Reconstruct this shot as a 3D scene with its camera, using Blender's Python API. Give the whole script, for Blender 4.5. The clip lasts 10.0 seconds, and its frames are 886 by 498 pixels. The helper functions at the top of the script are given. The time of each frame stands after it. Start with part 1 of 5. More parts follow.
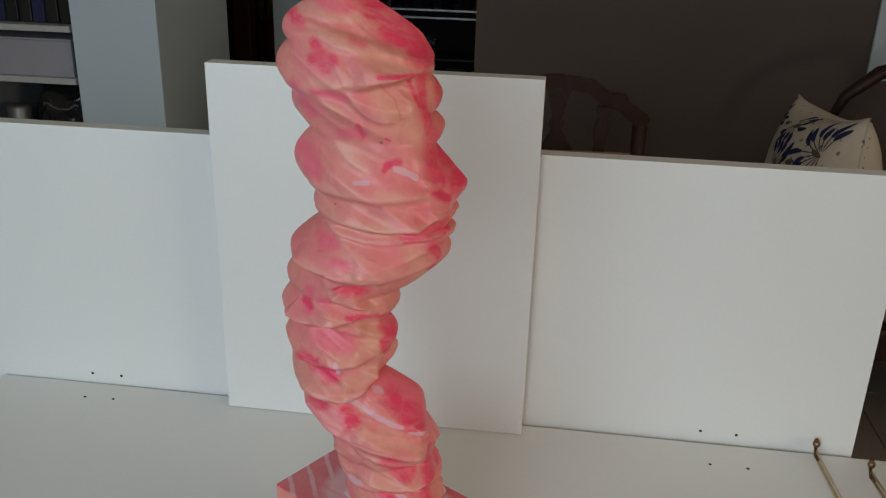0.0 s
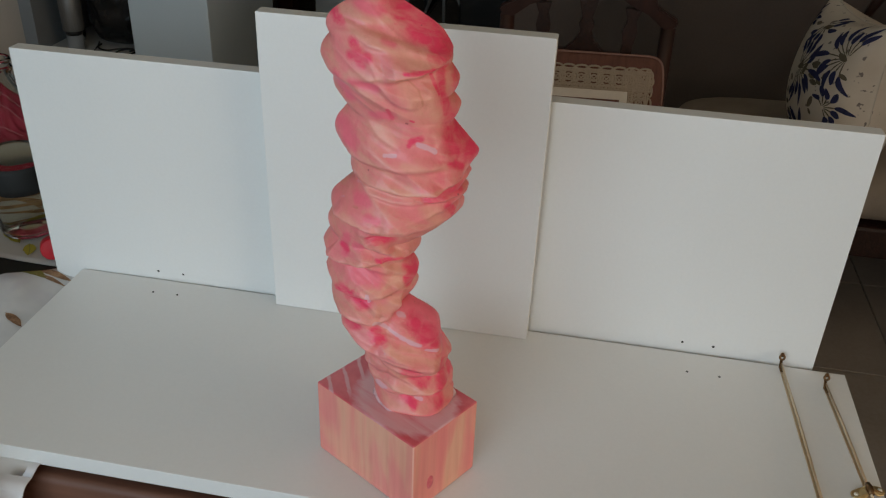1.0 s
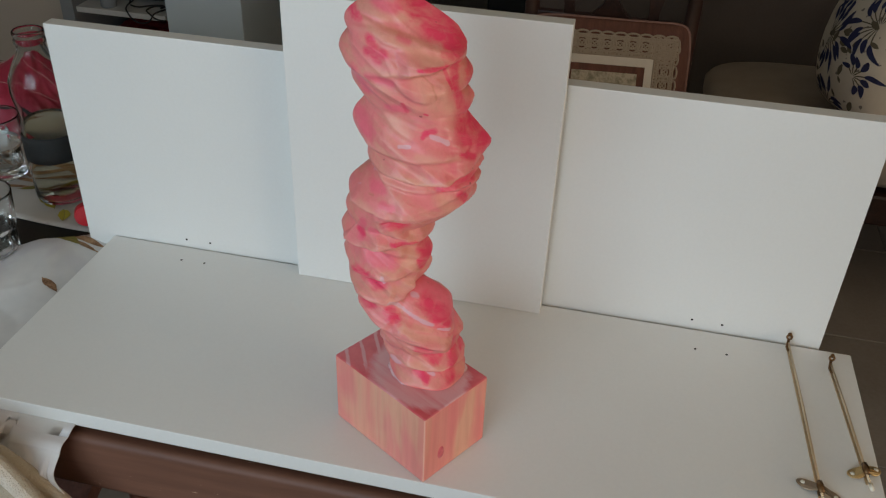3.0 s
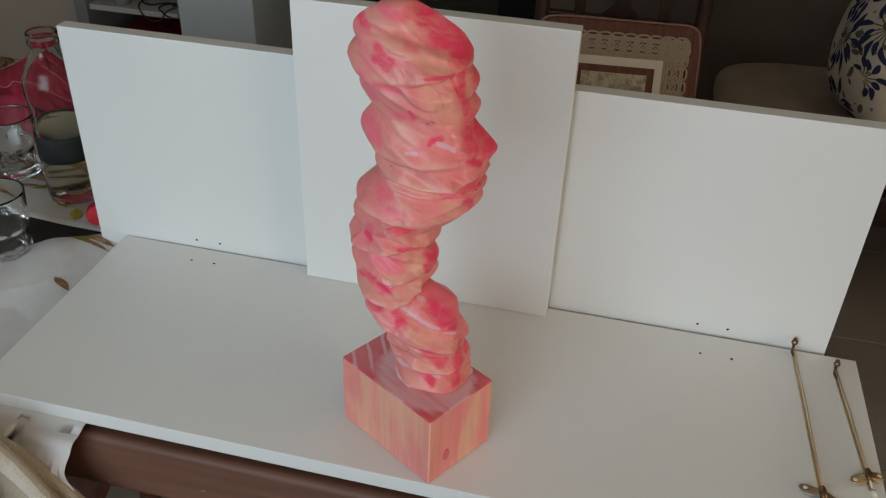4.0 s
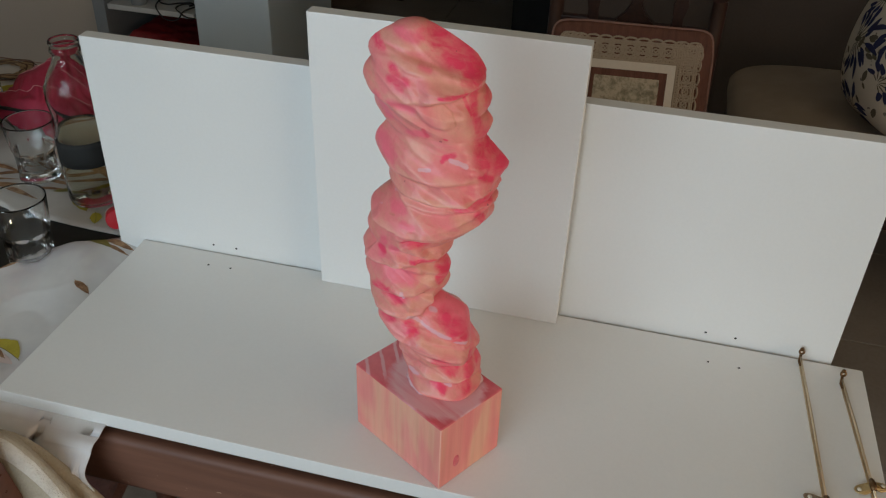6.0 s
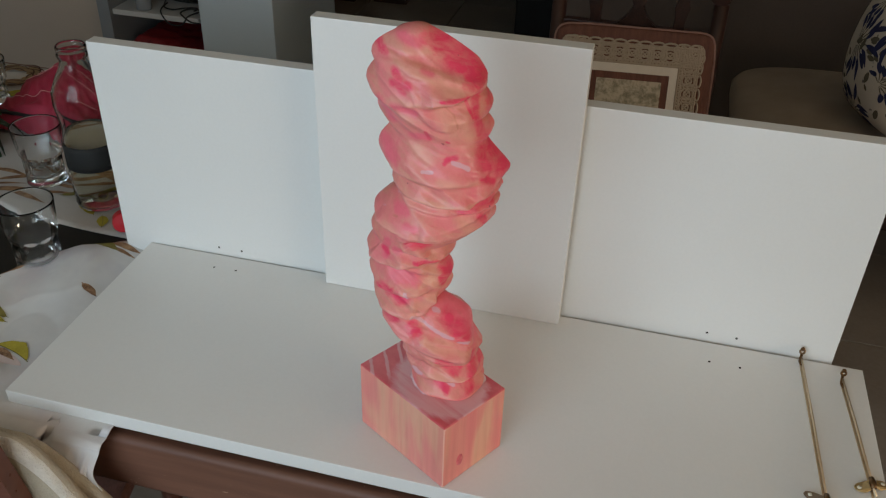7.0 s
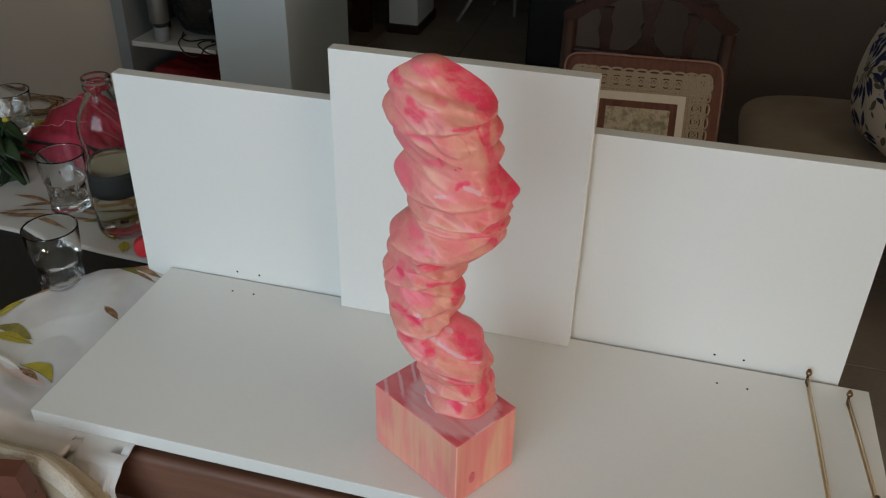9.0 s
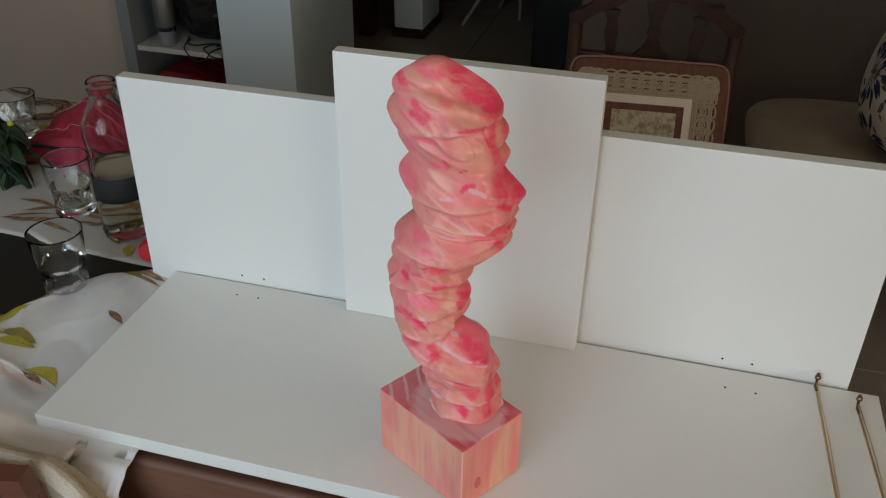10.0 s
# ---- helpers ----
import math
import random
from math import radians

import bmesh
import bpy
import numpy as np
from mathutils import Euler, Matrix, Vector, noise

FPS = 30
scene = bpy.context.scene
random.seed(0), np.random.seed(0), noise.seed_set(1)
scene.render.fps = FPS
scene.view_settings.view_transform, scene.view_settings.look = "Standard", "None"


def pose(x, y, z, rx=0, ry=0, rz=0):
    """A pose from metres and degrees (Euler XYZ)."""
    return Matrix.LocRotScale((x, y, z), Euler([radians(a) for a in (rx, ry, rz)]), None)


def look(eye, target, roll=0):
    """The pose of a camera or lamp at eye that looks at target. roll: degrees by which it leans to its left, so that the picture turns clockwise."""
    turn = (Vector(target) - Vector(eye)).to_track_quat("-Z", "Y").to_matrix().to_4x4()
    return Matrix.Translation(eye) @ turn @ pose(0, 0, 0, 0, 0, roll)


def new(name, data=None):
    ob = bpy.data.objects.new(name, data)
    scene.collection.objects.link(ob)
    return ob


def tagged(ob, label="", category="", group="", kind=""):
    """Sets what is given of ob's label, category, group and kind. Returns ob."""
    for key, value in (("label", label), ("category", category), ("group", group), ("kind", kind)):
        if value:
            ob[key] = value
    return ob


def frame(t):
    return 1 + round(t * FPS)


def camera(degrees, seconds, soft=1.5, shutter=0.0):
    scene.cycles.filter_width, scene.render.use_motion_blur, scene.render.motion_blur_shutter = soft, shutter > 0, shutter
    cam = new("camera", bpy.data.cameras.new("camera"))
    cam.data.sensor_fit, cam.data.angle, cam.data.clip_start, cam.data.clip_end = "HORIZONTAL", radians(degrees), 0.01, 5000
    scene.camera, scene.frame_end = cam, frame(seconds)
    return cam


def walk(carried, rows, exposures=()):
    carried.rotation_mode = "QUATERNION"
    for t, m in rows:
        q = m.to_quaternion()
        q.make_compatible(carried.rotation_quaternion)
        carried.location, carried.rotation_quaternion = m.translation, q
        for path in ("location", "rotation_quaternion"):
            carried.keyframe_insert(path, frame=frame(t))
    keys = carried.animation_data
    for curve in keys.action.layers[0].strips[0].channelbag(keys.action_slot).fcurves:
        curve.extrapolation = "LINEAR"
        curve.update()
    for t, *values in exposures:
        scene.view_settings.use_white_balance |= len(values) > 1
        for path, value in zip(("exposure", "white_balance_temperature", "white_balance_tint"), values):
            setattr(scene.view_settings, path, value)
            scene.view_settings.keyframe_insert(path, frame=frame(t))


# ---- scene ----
cam = camera(53.6, 10.0, soft=1.2)
PATH = [
    (0, (0.117, -0.752, 0.479), (-0.124, 1.094, -0.252), 1.6),
    (0.5, (0.119, -0.788, 0.535), (-0.144, 0.95, -0.418), 2.6),
    (1, (0.14, -0.827, 0.587), (-0.147, 0.873, -0.427), 2.4),
    (1.5, (0.148, -0.837, 0.605), (-0.155, 0.818, -0.476), 2.6),
    (2, (0.149, -0.835, 0.613), (-0.157, 0.811, -0.481), 2.6),
    (2.5, (0.151, -0.835, 0.619), (-0.17, 0.804, -0.482), 2.4),
    (4, (0.157, -0.837, 0.635), (-0.2, 0.784, -0.48), 2.3),
    (4.5, (0.157, -0.838, 0.639), (-0.21, 0.78, -0.478), 2.2),
    (5, (0.156, -0.84, 0.645), (-0.22, 0.772, -0.478), 2.2),
    (5.5, (0.157, -0.841, 0.652), (-0.223, 0.767, -0.473), 2.3),
    (7, (0.162, -0.852, 0.661), (-0.232, 0.758, -0.458), 1.8),
    (7.5, (0.164, -0.859, 0.665), (-0.239, 0.756, -0.443), 1.9),
    (8, (0.166, -0.867, 0.673), (-0.248, 0.756, -0.42), 1.7),
    (8.5, (0.169, -0.874, 0.673), (-0.257, 0.76, -0.399), 1.4),
    (9, (0.168, -0.877, 0.672), (-0.263, 0.759, -0.394), 1.2),
    (9.5, (0.166, -0.873, 0.67), (-0.269, 0.764, -0.393), 1.0),
    (10, (0.167, -0.872, 0.668), (-0.278, 0.766, -0.391), 0.9),
]
walk(cam, [(t, look(eye, target, roll)) for t, eye, target, roll in PATH],
     exposures=[(0, -0.30), (1, -0.25), (2.5, -0.19), (5, -0.18), (7, -0.16), (10, -0.09)])

# ---- world and lights ----
world = bpy.data.worlds.new("sky_world")
scene.world = world
world.use_nodes = True
wn = world.node_tree.nodes
sky = wn.new("ShaderNodeTexSky")
sky.sky_type, sky.sun_disc = "NISHITA", False
sky.sun_elevation, sky.sun_rotation = radians(48), radians(150)
wn["Background"].inputs[1].default_value = 0.10
world.node_tree.links.new(sky.outputs[0], wn["Background"].inputs[0])

sun_data = bpy.data.lights.new("sun", "SUN")
sun_data.energy, sun_data.angle, sun_data.color = 1.0, radians(10), (1, 0.95, 0.88)
sun = new("sun", sun_data)
sun.matrix_world = look((4, 7, 9), (0, 0, 0))


def area_lamp(name, centre, target, width, height, watts, colour):
    data = bpy.data.lights.new(name, "AREA")
    data.shape, data.size, data.size_y, data.energy, data.color = "RECTANGLE", width, height, watts, colour
    ob = new(name, data)
    ob.matrix_world = look(centre, target)
    return ob


# daylight standing in the opening of the window behind the camera
area_lamp("window_and_fill_light", (-0.55, -1.87, 0.63), (-0.55, 0, 0.63), 1.5, 0.96, 24.3, (0.715, 0.885, 1.0))
# warm fill added at the right, tilted up to bounce off the ceiling
area_lamp("window_and_fill_light", (2.25, -0.94, 0.42), (0, -0.9, 1.7), 0.9, 0.5, 20.0, (1.0, 0.82, 0.61))

# ---- materials ----


def links(m, a, b):
    m.node_tree.links.new(a, b)


def ramp(m, fac, stops):
    n = m.node_tree.nodes.new("ShaderNodeValToRGB")
    els = n.color_ramp.elements
    while len(els) < len(stops):
        els.new(0.5)
    for e, (p, c) in zip(els, stops):
        e.position, e.color = p, (*c, 1)
    links(m, fac, n.inputs[0])
    return n.outputs[0]


def noise_tex(m, scale, detail=4.0, rough=0.55, stretch=(1, 1, 1), distortion=0.0, offset=(0, 0, 0), turn=0.0):
    tc = m.node_tree.nodes.new("ShaderNodeTexCoord")
    mp = m.node_tree.nodes.new("ShaderNodeMapping")
    mp.vector_type = "TEXTURE"
    mp.inputs["Scale"].default_value = [1 / k for k in stretch]
    mp.inputs["Location"].default_value = offset
    mp.inputs["Rotation"].default_value = (0, radians(turn), 0)
    links(m, tc.outputs["Object"], mp.inputs[0])
    n = m.node_tree.nodes.new("ShaderNodeTexNoise")
    n.inputs["Scale"].default_value, n.inputs["Detail"].default_value = scale, detail
    n.inputs["Roughness"].default_value, n.inputs["Distortion"].default_value = rough, distortion
    links(m, mp.outputs[0], n.inputs[0])
    return n.outputs[0]


def mixed(m, fac, a, b, blend="MIX"):
    n = m.node_tree.nodes.new("ShaderNodeMix")
    n.data_type, n.blend_type = "RGBA", blend
    for v, i in ((fac, 0), (a, 6), (b, 7)):
        if isinstance(v, (int, float)):
            n.inputs[i].default_value = v
        elif isinstance(v, tuple):
            n.inputs[i].default_value = (*v, 1)
        else:
            links(m, v, n.inputs[i])
    return n.outputs[2]


def stretchv(m, fac, lo, hi):
    n = m.node_tree.nodes.new("ShaderNodeMapRange")
    n.inputs[1].default_value, n.inputs[2].default_value = lo, hi
    links(m, fac, n.inputs[0])
    return n.outputs[0]


def bumped(m, bsdf, height, strength, distance):
    n = m.node_tree.nodes.new("ShaderNodeBump")
    n.inputs["Strength"].default_value, n.inputs["Distance"].default_value = strength, distance
    links(m, height, n.inputs["Height"])
    links(m, n.outputs[0], bsdf.inputs["Normal"])


def base(name, rough=0.5, metal=0.0):
    m = bpy.data.materials.new(name)
    m.use_nodes = True
    b = m.node_tree.nodes["Principled BSDF"]
    b.inputs["Roughness"].default_value, b.inputs["Metallic"].default_value = rough, metal
    return m, b


def surface(name, dark, light, rough=0.5, metal=0.0, scale=8.0, fine=90.0, bump=0.1, depth=0.001, stretch=(1, 1, 1), spread=(0.3, 0.7), rvar=0.1):
    """Two scales of noise between two colours, roughness variation and fine relief."""
    m, b = base(name, rough, metal)
    big, small = noise_tex(m, scale, 5, 0.6, stretch), noise_tex(m, fine, 4, 0.6, stretch)
    both = mixed(m, 0.35, big, small)
    links(m, ramp(m, both, ((spread[0], dark), (spread[1], light))), b.inputs["Base Color"])
    r = m.node_tree.nodes.new("ShaderNodeMapRange")
    r.inputs[3].default_value, r.inputs[4].default_value = max(0.02, rough - rvar), min(1, rough + rvar)
    links(m, both, r.inputs[0])
    links(m, r.outputs[0], b.inputs["Roughness"])
    if bump:
        bumped(m, b, small, bump, depth)
    return m


def glass_material(name, colour, ior=1.40, rough=0.0):
    m, b = base(name, rough)
    b.inputs["Base Color"].default_value = (*colour, 1)
    b.inputs["Transmission Weight"].default_value, b.inputs["IOR"].default_value = 1, ior
    return m


melamine = surface("white_melamine", (0.74, 0.735, 0.715), (0.79, 0.785, 0.765), 0.36, scale=3, fine=260, bump=0.05, depth=0.0003, rvar=0.05)
hole_dark = surface("hole_dark", (0.02, 0.018, 0.015), (0.05, 0.045, 0.04), 0.9)
brass = surface("brass", (0.60, 0.47, 0.31), (0.78, 0.66, 0.48), 0.42, 1.0, scale=60, fine=400, bump=0.05, depth=0.0003)
brass_old = surface("tarnished_brass", (0.09, 0.050, 0.028), (0.24, 0.14, 0.065), 0.42, 1.0, scale=90, fine=400)
brass_dull = surface("dull_brass", (0.46, 0.33, 0.15), (0.66, 0.50, 0.27), 0.45, 1.0, scale=60, fine=400)
brass_brown = surface("browned_brass", (0.26, 0.19, 0.13), (0.44, 0.34, 0.24), 0.5, 0.8, scale=60, fine=400)
cream_tip = surface("cream_tip", (0.75, 0.70, 0.58), (0.85, 0.80, 0.68), 0.5)
table_wood = surface("red_brown_table_wood", (0.085, 0.034, 0.021), (0.23, 0.105, 0.066), 0.60, scale=5, fine=60, bump=0.12, depth=0.0006, stretch=(0.12, 1, 1.6))
for node in [n for n in table_wood.node_tree.nodes if n.type == "BSDF_PRINCIPLED"]:
    # small pale chips and knocks in the old varnish
    worn_colour = node.inputs["Base Color"].links[0].from_socket
    chips = stretchv(table_wood, noise_tex(table_wood, 190, 2, 0.5, (0.4, 1, 1), 1.5, (3, 3, 3)), 0.735, 0.76)
    links(table_wood, mixed(table_wood, chips, worn_colour, (0.40, 0.25, 0.17)), node.inputs["Base Color"])
chair_varnish = surface("varnished_red_brown_wood", (0.085, 0.028, 0.018), (0.19, 0.070, 0.042), 0.30, scale=6, fine=60, bump=0.12, depth=0.0006, stretch=(0.12, 1, 1.6))
table_top_dark = surface("black_table_top", (0.004, 0.004, 0.004), (0.012, 0.011, 0.010), 0.45, scale=6, fine=120, bump=0.03)
chair_wood = surface("red_brown_chair_wood", (0.020, 0.0065, 0.0045), (0.060, 0.020, 0.013), 0.38, scale=9, fine=70, bump=0.1, depth=0.0006, stretch=(1, 1, 0.2))
carved_wood = surface("dark_carved_wood", (0.014, 0.0065, 0.005), (0.050, 0.019, 0.012), 0.42, scale=40, fine=160, bump=0.5, depth=0.003)
pad_piping = surface("pinkish_piping", (0.24, 0.13, 0.11), (0.34, 0.20, 0.17), 0.85, scale=60, fine=500, bump=0.4, depth=0.0006)
pad_cloth = surface("brown_pad_cloth", (0.085, 0.036, 0.027), (0.21, 0.088, 0.064), 0.85, scale=55, fine=400, bump=0.7, depth=0.002, stretch=(1.6, 1, 0.25))
lace_thread = surface("ecru_lace_thread", (0.40, 0.33, 0.26), (0.52, 0.44, 0.355), 0.9, scale=120, fine=900, bump=0.6, depth=0.0008)
linen_white = surface("off_white_linen", (0.66, 0.61, 0.55), (0.75, 0.70, 0.63), 0.9, scale=40, fine=900, bump=0.4, depth=0.0006)
floral_faded = surface("faded_floral_cloth", (0.24, 0.22, 0.16), (0.52, 0.46, 0.36), 0.9, scale=45, fine=160, bump=0.3, spread=(0.42, 0.56))
sofa_cloth = surface("taupe_sofa_cloth", (0.27, 0.225, 0.18), (0.37, 0.31, 0.25), 0.9, scale=10, fine=700, bump=0.5, depth=0.001)
far_cotton = surface("greyed_printed_cotton", (0.46, 0.435, 0.41), (0.55, 0.52, 0.49), 0.88, scale=14, fine=1100, bump=0.35, depth=0.0006)
towel_beige = surface("beige_terry_towel", (0.396, 0.327, 0.232), (0.542, 0.464, 0.353), 0.95, scale=25, fine=500, bump=0.9, depth=0.003)
towel_edge = surface("pale_terry_edge", (0.60, 0.53, 0.44), (0.78, 0.72, 0.63), 0.95, scale=60, fine=350, bump=1.0, depth=0.004)
leaf_yellow = surface("yellow_green_print", (0.26, 0.22, 0.015), (0.52, 0.42, 0.05), 0.88, scale=35, fine=300, bump=0.2)
leaf_olive = surface("olive_print", (0.10, 0.085, 0.02), (0.30, 0.25, 0.06), 0.88, scale=45, fine=300, bump=0.2)
print_brown = surface("brown_print", (0.14, 0.062, 0.03), (0.40, 0.24, 0.13), 0.88, scale=80, fine=400, bump=0.2, spread=(0.4, 0.6))
print_tan = surface("tan_print", (0.26, 0.17, 0.09), (0.40, 0.28, 0.16), 0.88, scale=60, fine=400, bump=0.2)
print_dark = surface("dark_brown_print", (0.05, 0.025, 0.014), (0.14, 0.07, 0.04), 0.88, scale=80, fine=400, bump=0.2)
print_white = surface("white_print", (0.76, 0.75, 0.73), (0.84, 0.83, 0.81), 0.9, scale=30, fine=400, bump=0.2)
print_pink = surface("pale_pink_print", (0.58, 0.43, 0.395), (0.66, 0.56, 0.53), 0.9, scale=20, fine=400, bump=0.2)
print_green = surface("pale_green_print", (0.42, 0.44, 0.33), (0.58, 0.57, 0.46), 0.9, scale=20, fine=400, bump=0.2)
red_cloth = surface("crimson_cloth", (0.22, 0.008, 0.024), (0.42, 0.024, 0.060), 0.7, scale=22, fine=400, bump=0.4, depth=0.001)
pale_thread = surface("pale_pink_thread", (0.55, 0.22, 0.22), (0.7, 0.36, 0.34), 0.8)
band_grey = surface("dark_grey_band", (0.010, 0.010, 0.0095), (0.018, 0.0175, 0.0165), 0.8, scale=30, fine=300, bump=0.05)
red_plastic = surface("red_plastic", (0.46, 0.010, 0.020), (0.58, 0.022, 0.032), 0.32, scale=20, fine=200, bump=0.03)
black_plastic = surface("black_plastic", (0.006, 0.006, 0.007), (0.02, 0.02, 0.02), 0.4, bump=0.05)
leaf_green = surface("dark_green_leaf", (0.008, 0.022, 0.008), (0.032, 0.068, 0.026), 0.5, scale=60, fine=300, bump=0.3)
petal_white = surface("white_petal", (0.66, 0.64, 0.60), (0.80, 0.79, 0.75), 0.7, scale=60, fine=300, bump=0.3)
wall_paint = surface("warm_white_wall_paint", (0.43, 0.365, 0.30), (0.51, 0.435, 0.36), 0.85, scale=1.5, fine=180, bump=0.15, depth=0.0008)
pillar_paint = surface("cool_white_paint", (0.60, 0.71, 0.775), (0.67, 0.77, 0.835), 0.6, scale=2, fine=200, bump=0.1, depth=0.0006)
# white paint darkened to grey: the shade in the bookcase sits in this colour
trim_shaded = surface("shaded_trim_paint", (0.20, 0.215, 0.225), (0.26, 0.275, 0.285), 0.6, scale=2, fine=200, bump=0.1, depth=0.0006)
wall_grey = surface("dark_grey_wall_paint", (0.097, 0.078, 0.070), (0.138, 0.112, 0.101), 0.8, scale=1.6, fine=120, bump=0.15, depth=0.0008)
# near-black base carries the dimness of the unlit hall and the bookcase recess
dimmed_paint = surface("dimmed_wall_paint", (0.045, 0.038, 0.033), (0.075, 0.064, 0.057), 0.85, scale=1.5, fine=120)
# ceiling is out of view; its cream tint warms the bounced light
ceiling_paint = surface("cream_ceiling_paint", (0.71, 0.63, 0.50), (0.78, 0.70, 0.57), 0.9, scale=1.5, fine=150)
floor_tile = surface("grey_brown_floor_tile", (0.23, 0.19, 0.155), (0.34, 0.29, 0.245), 0.36, scale=4, fine=90, bump=0.05, depth=0.0006)
grout = surface("dark_grout", (0.05, 0.042, 0.036), (0.09, 0.078, 0.066), 0.9)
shelf_white = surface("grey_white_shelf_paint", (0.50, 0.50, 0.48), (0.60, 0.60, 0.58), 0.5, scale=5, fine=150)
# lilac card and dim steel are lowered for the shade inside the bookcase
box_lilac = surface("dimmed_lilac_box_card", (0.36, 0.35, 0.40), (0.44, 0.43, 0.48), 0.6, scale=5, fine=200)
dim_steel = surface("dim_brushed_steel", (0.16, 0.16, 0.155), (0.30, 0.30, 0.29), 0.45, 0.7, scale=20, fine=300, stretch=(1, 1, 0.1))
silver = surface("brushed_steel", (0.42, 0.42, 0.42), (0.62, 0.62, 0.61), 0.32, 1.0, scale=20, fine=300, stretch=(1, 1, 0.1))
cable_black = surface("black_cable", (0.008, 0.008, 0.008), (0.02, 0.02, 0.02), 0.5, bump=0)
red_lacquer = surface("red_wicker", (0.14, 0.010, 0.013), (0.30, 0.022, 0.027), 0.45, scale=60, fine=300, bump=0.6, depth=0.002)
orange_wicker = surface("orange_brown_wicker", (0.16, 0.06, 0.018), (0.34, 0.15, 0.05), 0.6, scale=80, fine=300, bump=0.7, depth=0.002)
paint_yellow = surface("yellow_green_cloth", (0.30, 0.30, 0.02), (0.5, 0.48, 0.05), 0.8)
glass_clear = glass_material("clear_glass", (0.97, 0.985, 0.98))
glass_thin = glass_material("thin_bottle_glass", (0.95, 0.965, 0.955), 1.24)
glass_pane = glass_material("window_glass", (1, 1, 1), 1.45)
liquid = glass_material("pale_yellow_liquid", (0.97, 0.955, 0.80), 1.12)
glue_film = surface("pale_lilac_glue", (0.70, 0.42, 0.44), (0.80, 0.56, 0.58), 0.28, scale=60, fine=300, bump=0.1)


def value(m, operation, a, b=None):
    n = m.node_tree.nodes.new("ShaderNodeMath")
    n.operation = operation
    n.use_clamp = True
    for k, v in enumerate((a, b)):
        if isinstance(v, (int, float)):
            n.inputs[k].default_value = v
        elif v is not None:
            links(m, v, n.inputs[k])
    return n.outputs[0]


def stained_column():
    """Varnished wood: pink stain washed over tan, ragged crimson patches, bare ridges and pale lilac patches."""
    m, b = base("stained_column_wood", 0.5)
    b.inputs["Specular IOR Level"].default_value = 0.35
    wood = ramp(m, noise_tex(m, 12, 5, 0.6, (1, 1, 1.9), 0.9, turn=22), ((0.32, (0.71, 0.265, 0.195)), (0.50, (0.76, 0.335, 0.245)), (0.68, (0.79, 0.40, 0.285))))
    pink = stretchv(m, noise_tex(m, 22, 5, 0.65, (1, 1, 2.0), 1.2, (3, 1, 7), turn=24), 0.30, 0.58)
    stage = mixed(m, value(m, "MULTIPLY", pink, 0.72), wood, (0.88, 0.205, 0.25))
    ragged = value(m, "SUBTRACT", value(m, "MULTIPLY", noise_tex(m, 75, 5, 0.7, (1, 1, 0.8), 1.0, (11, 5, 2)), 1.5), 0.35)

    def field(name, low, high, rough=1.0):
        node = m.node_tree.nodes.new("ShaderNodeAttribute")
        node.attribute_name = name
        grown = value(m, "MULTIPLY", node.outputs["Fac"], 0.60)
        return stretchv(m, value(m, "ADD", grown, value(m, "MULTIPLY", ragged, 0.5 * rough)), low, high)

    def layer(stage, name, low, high, amount, colour, rough=1.0):
        return mixed(m, value(m, "MULTIPLY", field(name, low, high, rough), amount), stage, colour)

    at = m.node_tree.nodes.new("ShaderNodeAttribute")
    at.attribute_name = "worn"
    stage = mixed(m, value(m, "MULTIPLY", at.outputs["Fac"], 0.34), stage, (0.90, 0.46, 0.38))
    stage = layer(stage, "wash", 0.36, 0.76, 0.8, (0.88, 0.15, 0.225))
    streaks = stretchv(m, noise_tex(m, 46, 5, 0.7, (1, 1, 3.0), 1.0, (2, 8, 5), turn=22), 0.54, 0.70)
    stage = mixed(m, value(m, "MULTIPLY", streaks, 0.35), stage, (0.84, 0.14, 0.19))
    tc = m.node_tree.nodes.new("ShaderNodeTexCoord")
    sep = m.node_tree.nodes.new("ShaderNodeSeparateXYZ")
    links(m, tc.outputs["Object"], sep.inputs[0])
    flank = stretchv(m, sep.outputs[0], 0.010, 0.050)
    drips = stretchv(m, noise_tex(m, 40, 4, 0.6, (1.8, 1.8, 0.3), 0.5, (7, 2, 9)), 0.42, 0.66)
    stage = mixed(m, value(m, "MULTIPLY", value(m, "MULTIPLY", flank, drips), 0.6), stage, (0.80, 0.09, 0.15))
    stage = layer(stage, "bare", 0.42, 0.86, 0.55, (0.82, 0.40, 0.29))
    stage = layer(stage, "brown", 0.45, 0.90, 0.55, (0.60, 0.20, 0.115))
    broken = noise_tex(m, 60, 4, 0.65, (1, 1, 2.6), 0.8, (6, 1, 3), turn=24)
    broken = value(m, "ADD", 0.42, value(m, "MULTIPLY", stretchv(m, broken, 0.36, 0.60), 0.55))
    stage = mixed(m, value(m, "MULTIPLY", field("crimson", 0.37, 0.71), broken), stage, (0.84, 0.046, 0.130))
    # thin growth lines and pin holes
    rings = noise_tex(m, 30, 3, 0.5, (1, 1, 2.4), 1.5, (9, 3, 1), turn=24)
    lines = value(m, "MULTIPLY", stretchv(m, rings, 0.485, 0.50), value(m, "SUBTRACT", 1.0, stretchv(m, rings, 0.50, 0.515)))
    stage = mixed(m, value(m, "MULTIPLY", lines, 0.13), stage, (0.50, 0.18, 0.10))
    pins = stretchv(m, noise_tex(m, 210, 1, 0.4, (1, 1, 1), 0.0, (4, 4, 4)), 0.80, 0.83)
